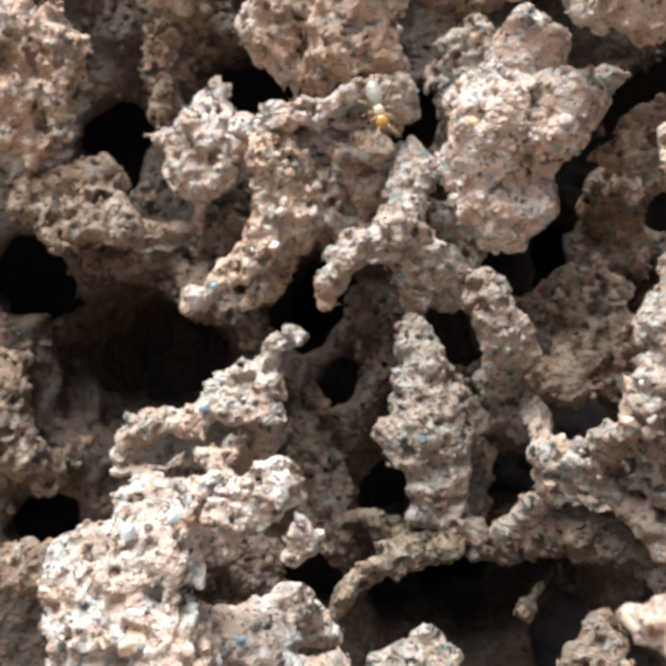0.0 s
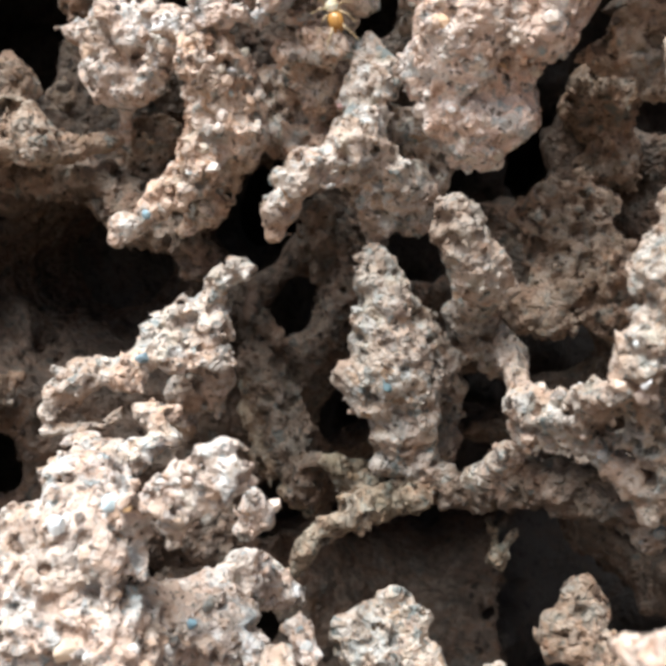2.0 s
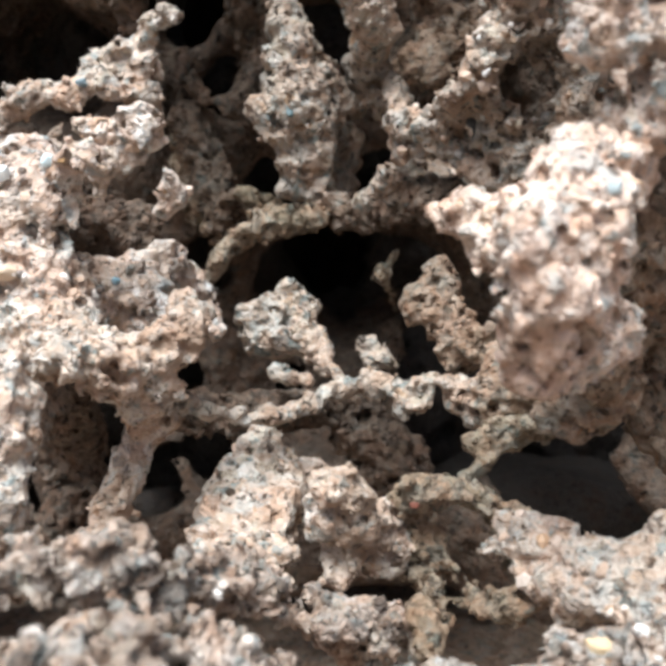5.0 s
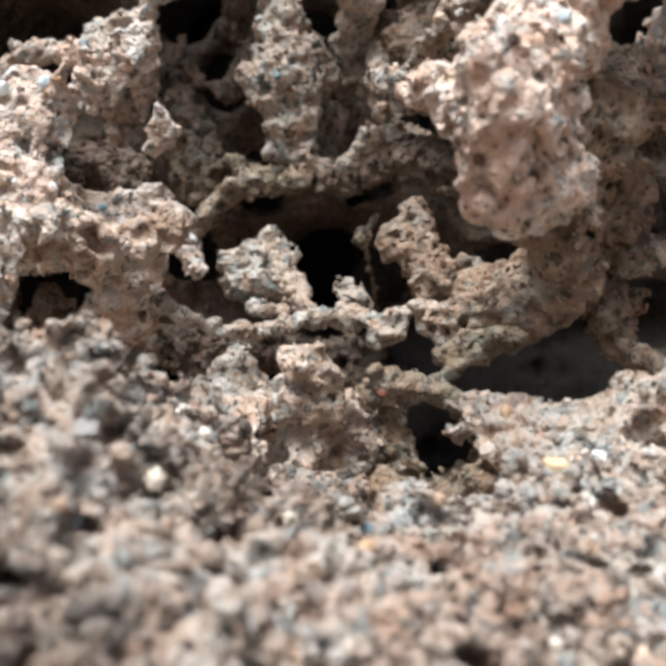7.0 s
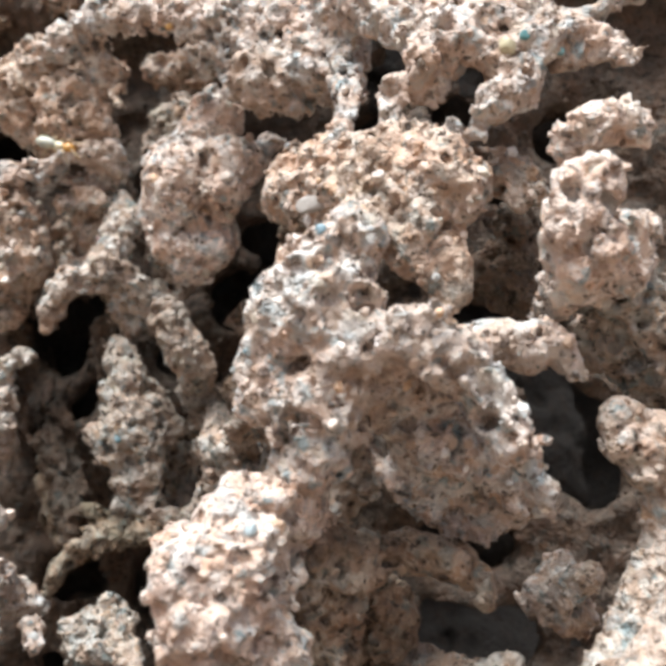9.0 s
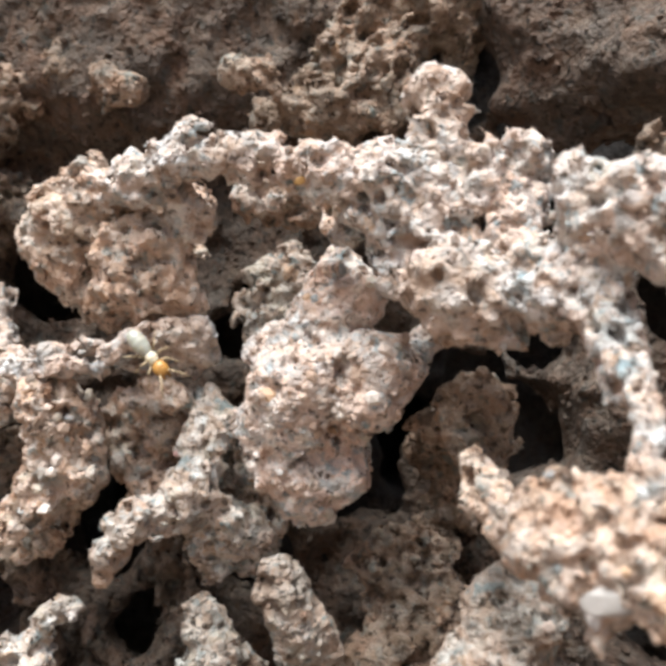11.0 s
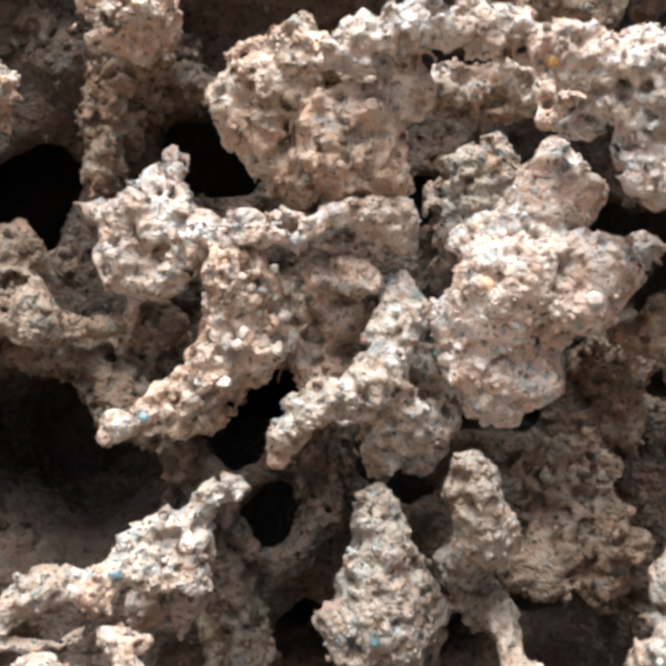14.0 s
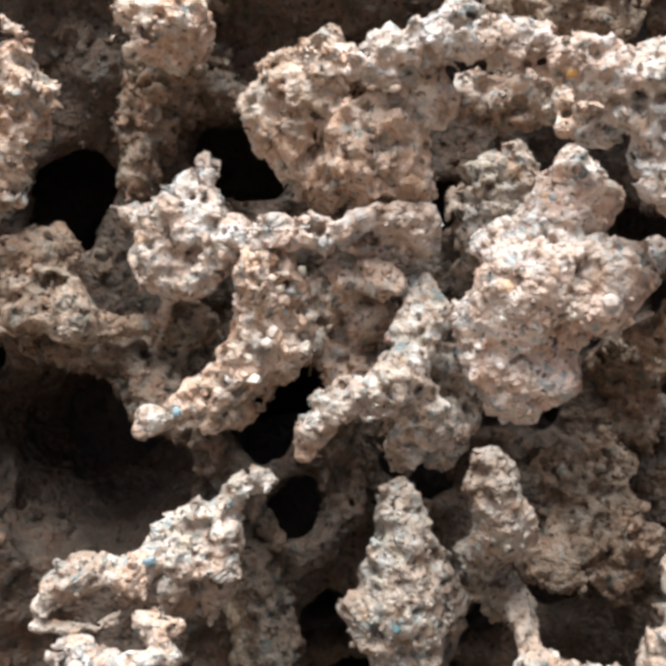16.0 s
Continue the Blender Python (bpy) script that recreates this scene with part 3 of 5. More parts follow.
crust_part("nodule", "small round nodule of soil with a thin spike",
    [(14.3, 3.7, -20.2, 0.62), (14.9, 3.9, -20.7, 0.65), (14.7, 4.1, -21.3, 0.62), (14.1, 3.9, -20.9, 0.59)],
    [(15.0, 3.8, -20.0, 0.35), (15.4, 3.7, -19.3, 0.25), (15.7, 3.7, -18.8, 0.18)],
    [(14.9, 5.3, -21.3, 0.24), (16.6, 14.2, -23.9, 0.18), (19.9, 32.4, -29.4, 0.24), (22.0, 44.0, -33.0, 0.4)],
    material=OLIVE, blend=0.2, rough=0.7, step=0.14, grains=4.0, )
crust_part("low_arch", "olive-brown arch over a dark chamber",
    [(-0.0, 4.6, -21.5, 0.65), (1.5, 3.8, -19.2, 0.97), (3.4, 3.4, -16.9, 1.27), (5.3, 3.5, -16.5, 1.15), (8.2, 4.6, -16.0, 1.30), (10.4, 4.8, -15.8, 0.91)],
    [(2.5, 7.2, -14.5, 0.80), (4.4, 7.7, -15.8, 1.42), (6.4, 7.1, -16.4, 1.27)],
    [(0.7, 11.9, -17.7, 2.20), (-1.1, 13.7, -15.5, 1.88), (-1.7, 14.7, -12.4, 1.88), (-2.7, 14.8, -9.6, 1.51)],
    material=OLIVE, blend=0.42, )
crust_part("ring", "brown ring of soil around a black hole, shade painted in",
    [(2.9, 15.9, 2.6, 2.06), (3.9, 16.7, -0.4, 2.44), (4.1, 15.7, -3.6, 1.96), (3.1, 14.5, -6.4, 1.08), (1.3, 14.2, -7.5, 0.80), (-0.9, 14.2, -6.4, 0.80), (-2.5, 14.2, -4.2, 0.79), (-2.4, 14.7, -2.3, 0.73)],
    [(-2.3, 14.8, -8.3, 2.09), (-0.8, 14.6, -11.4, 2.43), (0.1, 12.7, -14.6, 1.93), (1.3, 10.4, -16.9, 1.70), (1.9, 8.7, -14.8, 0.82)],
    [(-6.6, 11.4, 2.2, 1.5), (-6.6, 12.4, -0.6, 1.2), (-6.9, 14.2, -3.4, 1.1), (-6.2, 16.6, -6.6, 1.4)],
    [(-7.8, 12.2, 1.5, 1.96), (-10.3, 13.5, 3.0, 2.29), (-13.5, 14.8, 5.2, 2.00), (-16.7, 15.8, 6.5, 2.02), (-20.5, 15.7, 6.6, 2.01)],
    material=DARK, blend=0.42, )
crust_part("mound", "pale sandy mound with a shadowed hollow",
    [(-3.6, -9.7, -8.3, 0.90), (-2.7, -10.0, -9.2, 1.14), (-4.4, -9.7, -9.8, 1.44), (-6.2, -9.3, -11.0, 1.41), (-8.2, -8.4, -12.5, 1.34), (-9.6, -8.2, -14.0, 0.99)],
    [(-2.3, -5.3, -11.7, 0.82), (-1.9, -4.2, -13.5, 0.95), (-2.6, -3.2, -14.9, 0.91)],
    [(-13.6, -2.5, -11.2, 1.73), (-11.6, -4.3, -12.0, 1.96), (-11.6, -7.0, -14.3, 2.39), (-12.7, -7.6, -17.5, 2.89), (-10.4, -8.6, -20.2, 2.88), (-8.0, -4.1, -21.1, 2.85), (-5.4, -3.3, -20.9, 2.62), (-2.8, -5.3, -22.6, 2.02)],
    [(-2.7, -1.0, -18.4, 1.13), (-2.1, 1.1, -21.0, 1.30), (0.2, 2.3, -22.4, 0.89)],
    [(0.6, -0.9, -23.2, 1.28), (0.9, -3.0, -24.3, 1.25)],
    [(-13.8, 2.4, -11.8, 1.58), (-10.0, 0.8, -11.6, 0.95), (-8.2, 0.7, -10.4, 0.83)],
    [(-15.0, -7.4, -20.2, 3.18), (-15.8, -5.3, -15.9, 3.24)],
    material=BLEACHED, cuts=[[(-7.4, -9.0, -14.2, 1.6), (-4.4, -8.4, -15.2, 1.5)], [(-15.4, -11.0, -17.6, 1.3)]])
crust_part("bluff", "near overhanging bluff of pale sand with a pit",
    [(-11.6, -9.7, -22.1, 2.84), (-8.2, -12.0, -22.6, 2.51), (-5.8, -13.5, -23.8, 2.46), (-3.0, -15.6, -23.1, 1.69), (-0.9, -15.8, -21.9, 1.45), (-0.1, -13.0, -20.9, 1.19), (-0.8, -9.1, -20.9, 1.11)],
    [(-8.3, -17.6, -22.4, 1.83), (-5.9, -21.0, -21.6, 1.30), (-4.1, -19.8, -22.4, 1.55), (-2.9, -15.8, -25.7, 1.47), (-2.0, -14.1, -27.3, 1.14), (-3.3, -14.3, -29.2, 0.95)],
    [(-9.1, -23.0, -21.1, 1.18), (-9.2, -23.9, -23.6, 1.40), (-9.3, -24.9, -26.2, 1.43), (-8.8, -25.9, -28.5, 1.37), (-7.8, -25.3, -30.4, 0.87)],
    [(-3.3, -13.6, -28.6, 1.06), (-4.1, -16.2, -30.3, 1.03), (-4.6, -18.2, -31.6, 1.00), (-5.1, -20.2, -32.7, 0.97), (-6.8, -21.4, -32.9, 0.80)],
    material=PALE, cuts=[[(-6.6, -19.0, -26.4, 2.3), (-6.6, -11.0, -27.0, 2.5)]])
crust_part("ridge", "thin ridge of pale sand over a dark overhang",
    [(-2.6, -15.8, -26.1, 0.80), (-0.8, -14.3, -26.3, 0.76), (1.1, -13.4, -27.1, 0.65), (3.1, -12.5, -27.9, 0.60), (5.4, -11.4, -28.0, 0.61), (7.8, -10.4, -27.7, 0.69), (10.1, -8.4, -27.3, 0.71), (12.7, -7.6, -27.1, 0.98), (15.1, -8.8, -27.7, 1.36), (16.9, -8.3, -26.5, 0.78)],
    [(17.5, -11.4, -27.4, 0.69), (17.4, -11.4, -26.1, 0.68), (19.0, -11.5, -26.8, 1.12), (19.0, -12.3, -28.2, 0.80)],
    [(12.9, -4.6, -25.5, 0.95), (12.4, -4.6, -25.0, 0.74), (13.9, -5.5, -25.8, 0.60)],
    [(3.2, -0.5, -23.3, 1.06), (4.6, -0.3, -22.9, 0.99), (3.9, -0.8, -24.3, 1.34), (6.4, -1.4, -24.9, 1.20)],
    [(6.6, -0.8, -21.8, 0.85), (7.7, -0.8, -22.8, 0.92), (7.4, -2.0, -24.5, 1.12), (9.0, -3.6, -26.1, 0.96), (10.3, -5.9, -27.2, 0.66)],
    [(2.7, -1.0, -23.2, 0.88), (3.8, -0.8, -24.6, 1.40), (5.3, -0.9, -25.1, 1.53), (6.7, -1.0, -22.0, 0.69), (7.2, -1.2, -24.0, 1.20), (8.5, -3.1, -25.4, 1.12)],
    [(5.4, -5.2, -26.8, 0.87), (7.9, -7.3, -26.9, 0.78)],
    blend=0.42, material=TAN)
# The shadow under the ridge is in the colour of these lumps.
crust_part("overhang", "brown hollow under the ridge with its shadow painted in",
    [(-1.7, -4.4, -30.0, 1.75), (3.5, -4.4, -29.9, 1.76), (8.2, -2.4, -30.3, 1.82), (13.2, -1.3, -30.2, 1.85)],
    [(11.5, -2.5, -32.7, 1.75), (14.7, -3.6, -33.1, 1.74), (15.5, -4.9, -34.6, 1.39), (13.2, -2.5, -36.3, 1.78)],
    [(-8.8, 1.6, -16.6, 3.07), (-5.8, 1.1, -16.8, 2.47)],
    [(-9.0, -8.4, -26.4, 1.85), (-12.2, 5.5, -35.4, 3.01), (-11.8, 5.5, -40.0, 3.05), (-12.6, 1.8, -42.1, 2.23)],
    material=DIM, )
crust_part("debris", "crumbled heap of pale sand under the ridge",
    [(4.6, -9.1, -30.6, 1.02), (4.9, -9.0, -31.8, 1.47), (3.8, -11.0, -33.1, 1.49), (6.2, -12.1, -34.1, 1.59), (3.3, -12.6, -34.9, 1.58), (1.4, -14.9, -34.2, 1.23)],
    [(5.1, -14.4, -35.4, 1.83), (2.5, -18.5, -35.4, 1.71)],
    [(4.4, -7.7, -31.3, 0.93), (3.6, -8.8, -33.1, 1.48), (5.7, -9.5, -33.7, 1.77), (8.1, -8.9, -33.7, 1.30), (2.5, -11.6, -34.3, 1.71), (5.3, -12.4, -35.2, 1.99), (1.5, -15.7, -34.7, 1.61), (4.2, -16.5, -35.5, 1.86), (6.2, -18.0, -35.3, 1.24)],
    [(0.6, -18.9, -34.7, 1.37), (3.2, -21.8, -34.7, 1.55), (5.6, -23.0, -34.6, 1.28)],
)
crust_part("stub", "rounded stub of cemented sand",
    [(8.2, -22.3, -29.1, 1.09), (9.2, -22.2, -29.1, 1.09), (9.2, -20.7, -31.3, 2.01), (9.5, -20.3, -33.5, 1.98), (9.0, -21.3, -35.1, 1.38)],
    [(11.7, -19.0, -32.4, 1.16), (12.4, -18.5, -34.6, 1.73)],
)
crust_part("low_loop", "olive grey loop of soil around a round hole",
    [(13.1, -20.5, -29.7, 0.60), (13.7, -19.7, -30.6, 0.99), (15.7, -19.2, -30.7, 0.94), (18.2, -19.1, -31.3, 1.06), (19.7, -19.8, -32.5, 1.38), (20.1, -21.5, -34.0, 1.13), (21.2, -24.9, -33.0, 1.31), (21.8, -28.1, -32.5, 1.10)],
    [(17.6, -17.5, -30.5, 0.57), (19.2, -16.4, -29.5, 0.64), (18.4, -14.8, -28.8, 0.77), (20.9, -15.1, -28.2, 1.07), (23.3, -16.5, -27.1, 1.22)],
    [(13.9, -17.5, -33.7, 1.76), (15.0, -18.1, -35.5, 1.64), (15.7, -20.9, -36.7, 1.25), (17.3, -23.2, -36.3, 0.94), (18.5, -25.1, -35.3, 1.06)],
    [(13.4, -25.0, -35.4, 1.15), (13.6, -26.9, -36.3, 1.26)],
    material=OLIVE, blend=0.42, cuts=[[(16.4, -27.0, -34.6, 1.3), (15.6, -21.0, -36.2, 1.6)]])
crust_part("crag", "rough olive crag with a pointed head",
    [(17.3, -6.1, -18.7, 0.80), (17.7, -5.8, -20.4, 1.25), (16.2, -6.0, -21.6, 0.95), (19.0, -6.8, -22.0, 1.25)],
    [(14.9, -6.3, -21.0, 0.36), (15.5, -6.5, -21.9, 0.52)],
    [(18.9, -7.8, -24.2, 1.89), (21.7, -9.5, -23.4, 1.15), (22.3, -11.3, -25.4, 2.54), (24.3, -14.9, -24.9, 2.40), (25.5, -17.0, -22.8, 2.32), (20.5, -12.6, -26.9, 1.59), (26.3, -18.1, -20.5, 2.28)],
    [(27.8, -19.0, -26.4, 1.18), (29.4, -16.7, -24.6, 1.51)],
    material=BROWN, )
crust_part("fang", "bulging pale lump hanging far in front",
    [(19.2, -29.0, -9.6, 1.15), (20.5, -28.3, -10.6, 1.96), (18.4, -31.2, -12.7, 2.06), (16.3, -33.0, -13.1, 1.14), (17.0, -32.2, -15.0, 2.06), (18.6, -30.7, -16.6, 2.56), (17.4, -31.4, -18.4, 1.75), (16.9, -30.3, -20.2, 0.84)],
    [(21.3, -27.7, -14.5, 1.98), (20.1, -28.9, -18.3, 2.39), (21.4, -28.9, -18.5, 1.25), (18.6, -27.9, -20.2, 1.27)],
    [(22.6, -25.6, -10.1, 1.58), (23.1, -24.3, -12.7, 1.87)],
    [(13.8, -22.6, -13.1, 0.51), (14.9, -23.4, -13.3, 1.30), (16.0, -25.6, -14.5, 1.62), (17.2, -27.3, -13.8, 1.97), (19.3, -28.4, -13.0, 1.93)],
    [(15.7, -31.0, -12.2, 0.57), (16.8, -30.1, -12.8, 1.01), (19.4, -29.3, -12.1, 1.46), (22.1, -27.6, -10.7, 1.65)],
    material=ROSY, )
crust_part("neck", "brown neck of soil behind the hanging lump",
    [(22.7, -25.4, -15.8, 1.50), (23.5, -23.1, -18.2, 1.77), (23.3, -22.0, -21.1, 1.80), (24.4, -20.8, -23.3, 1.53), (22.8, -20.3, -25.3, 1.55), (21.2, -19.7, -25.4, 1.20)],
    [(23.6, -25.1, -13.3, 1.75), (25.6, -24.5, -14.8, 1.34), (23.6, -23.5, -17.2, 1.79), (23.7, -22.6, -20.7, 1.73), (24.5, -21.1, -23.9, 1.77), (23.5, -20.6, -26.2, 1.34)],
    [(27.8, -20.3, -17.5, 1.93), (28.5, -19.7, -20.1, 1.50)],
    [(23.2, -26.0, -14.3, 1.07), (26.2, -24.1, -13.6, 1.00), (29.2, -24.1, -13.7, 0.95), (31.6, -24.1, -14.2, 1.01), (33.1, -24.3, -15.5, 0.80), (33.5, -24.5, -16.7, 0.58)],
    [(26.9, -20.4, -16.5, 1.73), (28.4, -19.6, -18.9, 1.59), (27.1, -19.9, -19.8, 1.19)],
    [(29.0, -15.0, -22.0, 1.16), (29.2, -15.4, -25.2, 1.22), (29.0, -17.9, -27.4, 1.23), (29.5, -22.0, -28.4, 1.15)],
    material=BROWN, cuts=[[(27.0, -26.0, -21.4, 1.1), (27.6, -16.0, -21.8, 1.4)]])
crust_part("crest", "near crest of coarse sand with a hollow flank",
    [(24.7, -29.9, 4.7, 1.20), (25.9, -29.9, 4.2, 1.20), (23.7, -29.0, 3.2, 1.68), (21.2, -28.4, 2.1, 0.72), (21.2, -28.2, 1.0, 0.91), (22.7, -29.3, 0.5, 1.88), (24.9, -29.8, 0.7, 1.86)],
    [(20.9, -28.0, -1.1, 1.10), (20.2, -27.5, -2.7, 1.10), (20.0, -27.2, -4.3, 0.87), (21.8, -28.7, -3.1, 1.44), (21.8, -28.3, -5.8, 1.31), (22.3, -27.8, -8.3, 1.32), (21.4, -26.7, -9.4, 0.87)],
    [(23.0, -27.7, -1.3, 2.61), (25.6, -27.1, -3.6, 2.64), (28.3, -28.1, -2.9, 2.15)],
    [(24.4, -30.4, -2.0, 1.84), (24.0, -29.3, -4.6, 1.87), (24.3, -28.7, -7.1, 1.44), (23.2, -28.5, -8.7, 1.12)],
    [(26.4, -30.6, -1.5, 1.62), (28.0, -31.8, -0.9, 1.37), (29.6, -31.2, -1.8, 1.47), (31.4, -30.6, -3.1, 1.62), (33.0, -30.4, -4.9, 1.27), (34.2, -29.9, -6.9, 1.33), (35.3, -29.0, -9.0, 1.22), (36.2, -28.7, -11.1, 0.90)],
    [(27.4, -27.3, -4.3, 1.95), (30.1, -25.0, -5.9, 2.28), (32.5, -24.0, -8.0, 2.32), (34.4, -23.2, -10.9, 2.10), (30.1, -22.1, -9.2, 2.14), (32.5, -21.1, -11.7, 2.18)],
    [(26.9, -29.3, -7.8, 0.84), (27.3, -29.6, -9.2, 0.47)],
    [(31.4, -27.6, -1.6, 1.02), (33.4, -28.0, -1.4, 1.11), (36.0, -28.0, -1.6, 1.21), (37.7, -27.7, -2.3, 0.97), (38.7, -27.6, -3.3, 0.49)],
    material=BLEACHED, cuts=[[(30.6, -25.4, -11.6, 2.6), (33.6, -24.6, -13.6, 2.8)], [(28.4, -29.6, -6.4, 1.9), (31.4, -29.2, -9.2, 2.5), (33.8, -28.2, -12.6, 2.3)], [(27.2, -29.4, -10.8, 1.1), (30.0, -28.2, -12.6, 1.3)]])
crust_part("pad", "broad pad of orange-pink sand grains",
    [(22.6, -17.8, 11.6, 1.39), (22.1, -17.8, 9.6, 1.39), (23.7, -18.3, 8.7, 1.93), (24.8, -19.2, 11.0, 2.02), (23.1, -20.1, 6.5, 1.00)],
    [(26.8, -21.5, 10.8, 1.68), (28.6, -23.6, 11.1, 1.63), (30.6, -24.2, 10.2, 2.12), (32.7, -24.7, 8.6, 1.50), (28.0, -22.4, 8.3, 2.93), (31.0, -24.5, 7.1, 2.34), (25.9, -24.4, 5.9, 1.84)],
    [(29.8, -25.2, 4.5, 2.06), (31.4, -25.5, 3.8, 1.17), (31.5, -25.2, 2.1, 0.92), (31.3, -25.5, 0.6, 0.56)],
    [(20.6, -8.9, 11.9, 1.19), (20.9, -10.9, 10.3, 1.22), (21.9, -14.9, 9.6, 1.21), (22.6, -17.9, 9.5, 1.21)],
    [(33.8, -21.0, 10.9, 1.17), (35.9, -21.3, 10.1, 1.43), (37.3, -21.9, 8.9, 1.26)],
    material=RUST, )
crust_part("lintel", "top band of pale and grey-green sand with gaps",
    [(22.4, -4.1, 27.3, 2.21), (24.1, -5.3, 28.7, 2.04), (22.3, -7.4, 21.3, 2.44), (24.5, -10.1, 21.1, 2.22), (26.0, -11.3, 22.6, 2.00), (26.0, -14.7, 18.3, 1.47), (26.0, -18.0, 15.6, 1.11), (25.3, -20.2, 13.0, 0.90), (26.0, -21.3, 11.9, 0.83)],
    [(28.4, -13.4, 26.3, 1.95), (29.1, -18.9, 22.5, 1.39), (29.8, -21.7, 19.4, 1.60), (31.4, -23.0, 17.6, 2.18), (30.6, -22.9, 15.5, 1.29), (28.6, -22.0, 15.2, 1.15), (28.3, -22.2, 13.3, 0.93)],
    [(32.8, -22.6, 19.6, 1.68), (35.2, -22.6, 19.9, 1.68), (37.9, -23.4, 19.9, 1.35), (37.9, -23.5, 18.3, 1.82), (40.5, -24.3, 17.8, 1.54), (42.8, -24.9, 17.0, 1.37)],
    [(35.2, -23.6, 16.6, 1.65), (36.5, -24.5, 15.3, 1.21), (34.6, -24.5, 13.8, 1.21), (33.3, -24.7, 11.9, 0.99), (31.8, -24.3, 12.3, 0.79)],
    [(42.2, -22.9, 22.3, 1.42), (44.3, -22.9, 22.1, 1.43), (39.9, -24.5, 19.2, 0.59)],
    [(24.7, -12.8, 26.9, 1.49), (26.9, -14.5, 25.6, 1.75), (28.2, -17.9, 22.8, 1.38), (25.6, -12.5, 24.6, 1.80), (29.6, -21.0, 20.6, 1.25)],
    material=BLEACHED, blend=0.42, )
crust_part("post", "upright post of pink sand with a bright head",
    [(38.4, -26.0, 10.9, 1.22), (40.1, -27.0, 11.8, 1.21), (42.4, -26.7, 11.9, 1.56)],
    [(37.4, -30.7, 7.2, 1.56), (39.0, -30.8, 7.4, 1.43), (37.9, -29.8, 5.1, 2.04), (39.2, -29.9, 4.2, 1.36), (38.0, -28.6, 3.0, 1.62), (38.2, -26.6, 1.9, 1.05), (38.1, -22.2, 0.7, 0.97)],
    [(41.8, -27.5, 5.0, 1.76), (41.6, -26.7, 2.6, 1.54), (42.2, -22.4, 0.4, 1.92)],
    material=ROSY, )
crust_part("shelf", "pinkish brown shelf of soil at the side",
    [(40.4, -24.9, 1.0, 1.37), (42.5, -25.5, 1.4, 1.87), (45.0, -26.3, 0.7, 2.10), (42.7, -23.4, -1.0, 1.94), (45.1, -24.2, -2.2, 2.18), (46.5, -25.5, -3.5, 1.88), (44.6, -23.0, -3.7, 1.26), (40.9, -20.8, -0.8, 1.47)],
    [(48.1, -25.8, 0.0, 2.88), (49.0, -26.1, -3.1, 2.36)],
    material=TAN, )
crust_part("niche", "brown wall of a niche with its shade painted in",
    [(36.0, -15.4, 4.3, 1.82), (37.8, -15.4, 5.4, 1.82), (38.5, -15.7, 2.8, 1.52), (37.5, -16.7, 7.3, 1.50), (36.7, -15.0, 2.3, 1.13)],
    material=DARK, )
crust_part("beam", "short level beam of brown soil with a nub",
    [(29.2, -17.6, -21.8, 1.52), (31.1, -20.7, -21.6, 1.45), (33.1, -23.3, -21.4, 1.34), (34.6, -24.9, -20.9, 1.26), (34.9, -25.8, -19.6, 0.62)],
    [(35.7, -26.1, -21.7, 1.08), (36.3, -28.1, -21.8, 0.99)],
    material=TAN, )
crust_part("flank", "near pale flank of smooth cemented sand",
    [(40.6, -27.8, -5.4, 1.06), (40.7, -27.5, -6.9, 1.16), (42.5, -27.3, -7.6, 1.47), (43.6, -28.2, -6.5, 0.95), (44.7, -27.9, -8.1, 1.30)],
    [(42.3, -26.7, -8.9, 0.98), (43.7, -26.3, -10.8, 1.44), (43.9, -26.5, -13.3, 1.73), (42.5, -27.2, -15.4, 1.56), (40.5, -28.1, -17.4, 1.05), (40.0, -28.7, -19.1, 1.51), (38.2, -29.3, -20.7, 1.40), (36.8, -29.4, -21.9, 1.25)],
    [(36.5, -30.6, -23.9, 1.09), (36.8, -30.8, -25.9, 1.45), (38.0, -31.4, -26.9, 1.88), (38.5, -32.2, -23.6, 2.06), (40.3, -34.0, -20.0, 2.41), (41.9, -33.1, -17.0, 2.25), (43.6, -32.1, -13.4, 2.31)],
    [(40.1, -38.0, -22.9, 2.38), (38.9, -39.5, -25.4, 1.75), (40.5, -40.0, -20.7, 2.45)],
    [(41.0, -15.4, -16.6, 1.90), (41.1, -16.4, -19.3, 1.87), (39.2, -15.6, -18.5, 1.59), (41.7, -18.9, -16.1, 1.23)],
    material=PALE, rough=0.7, )
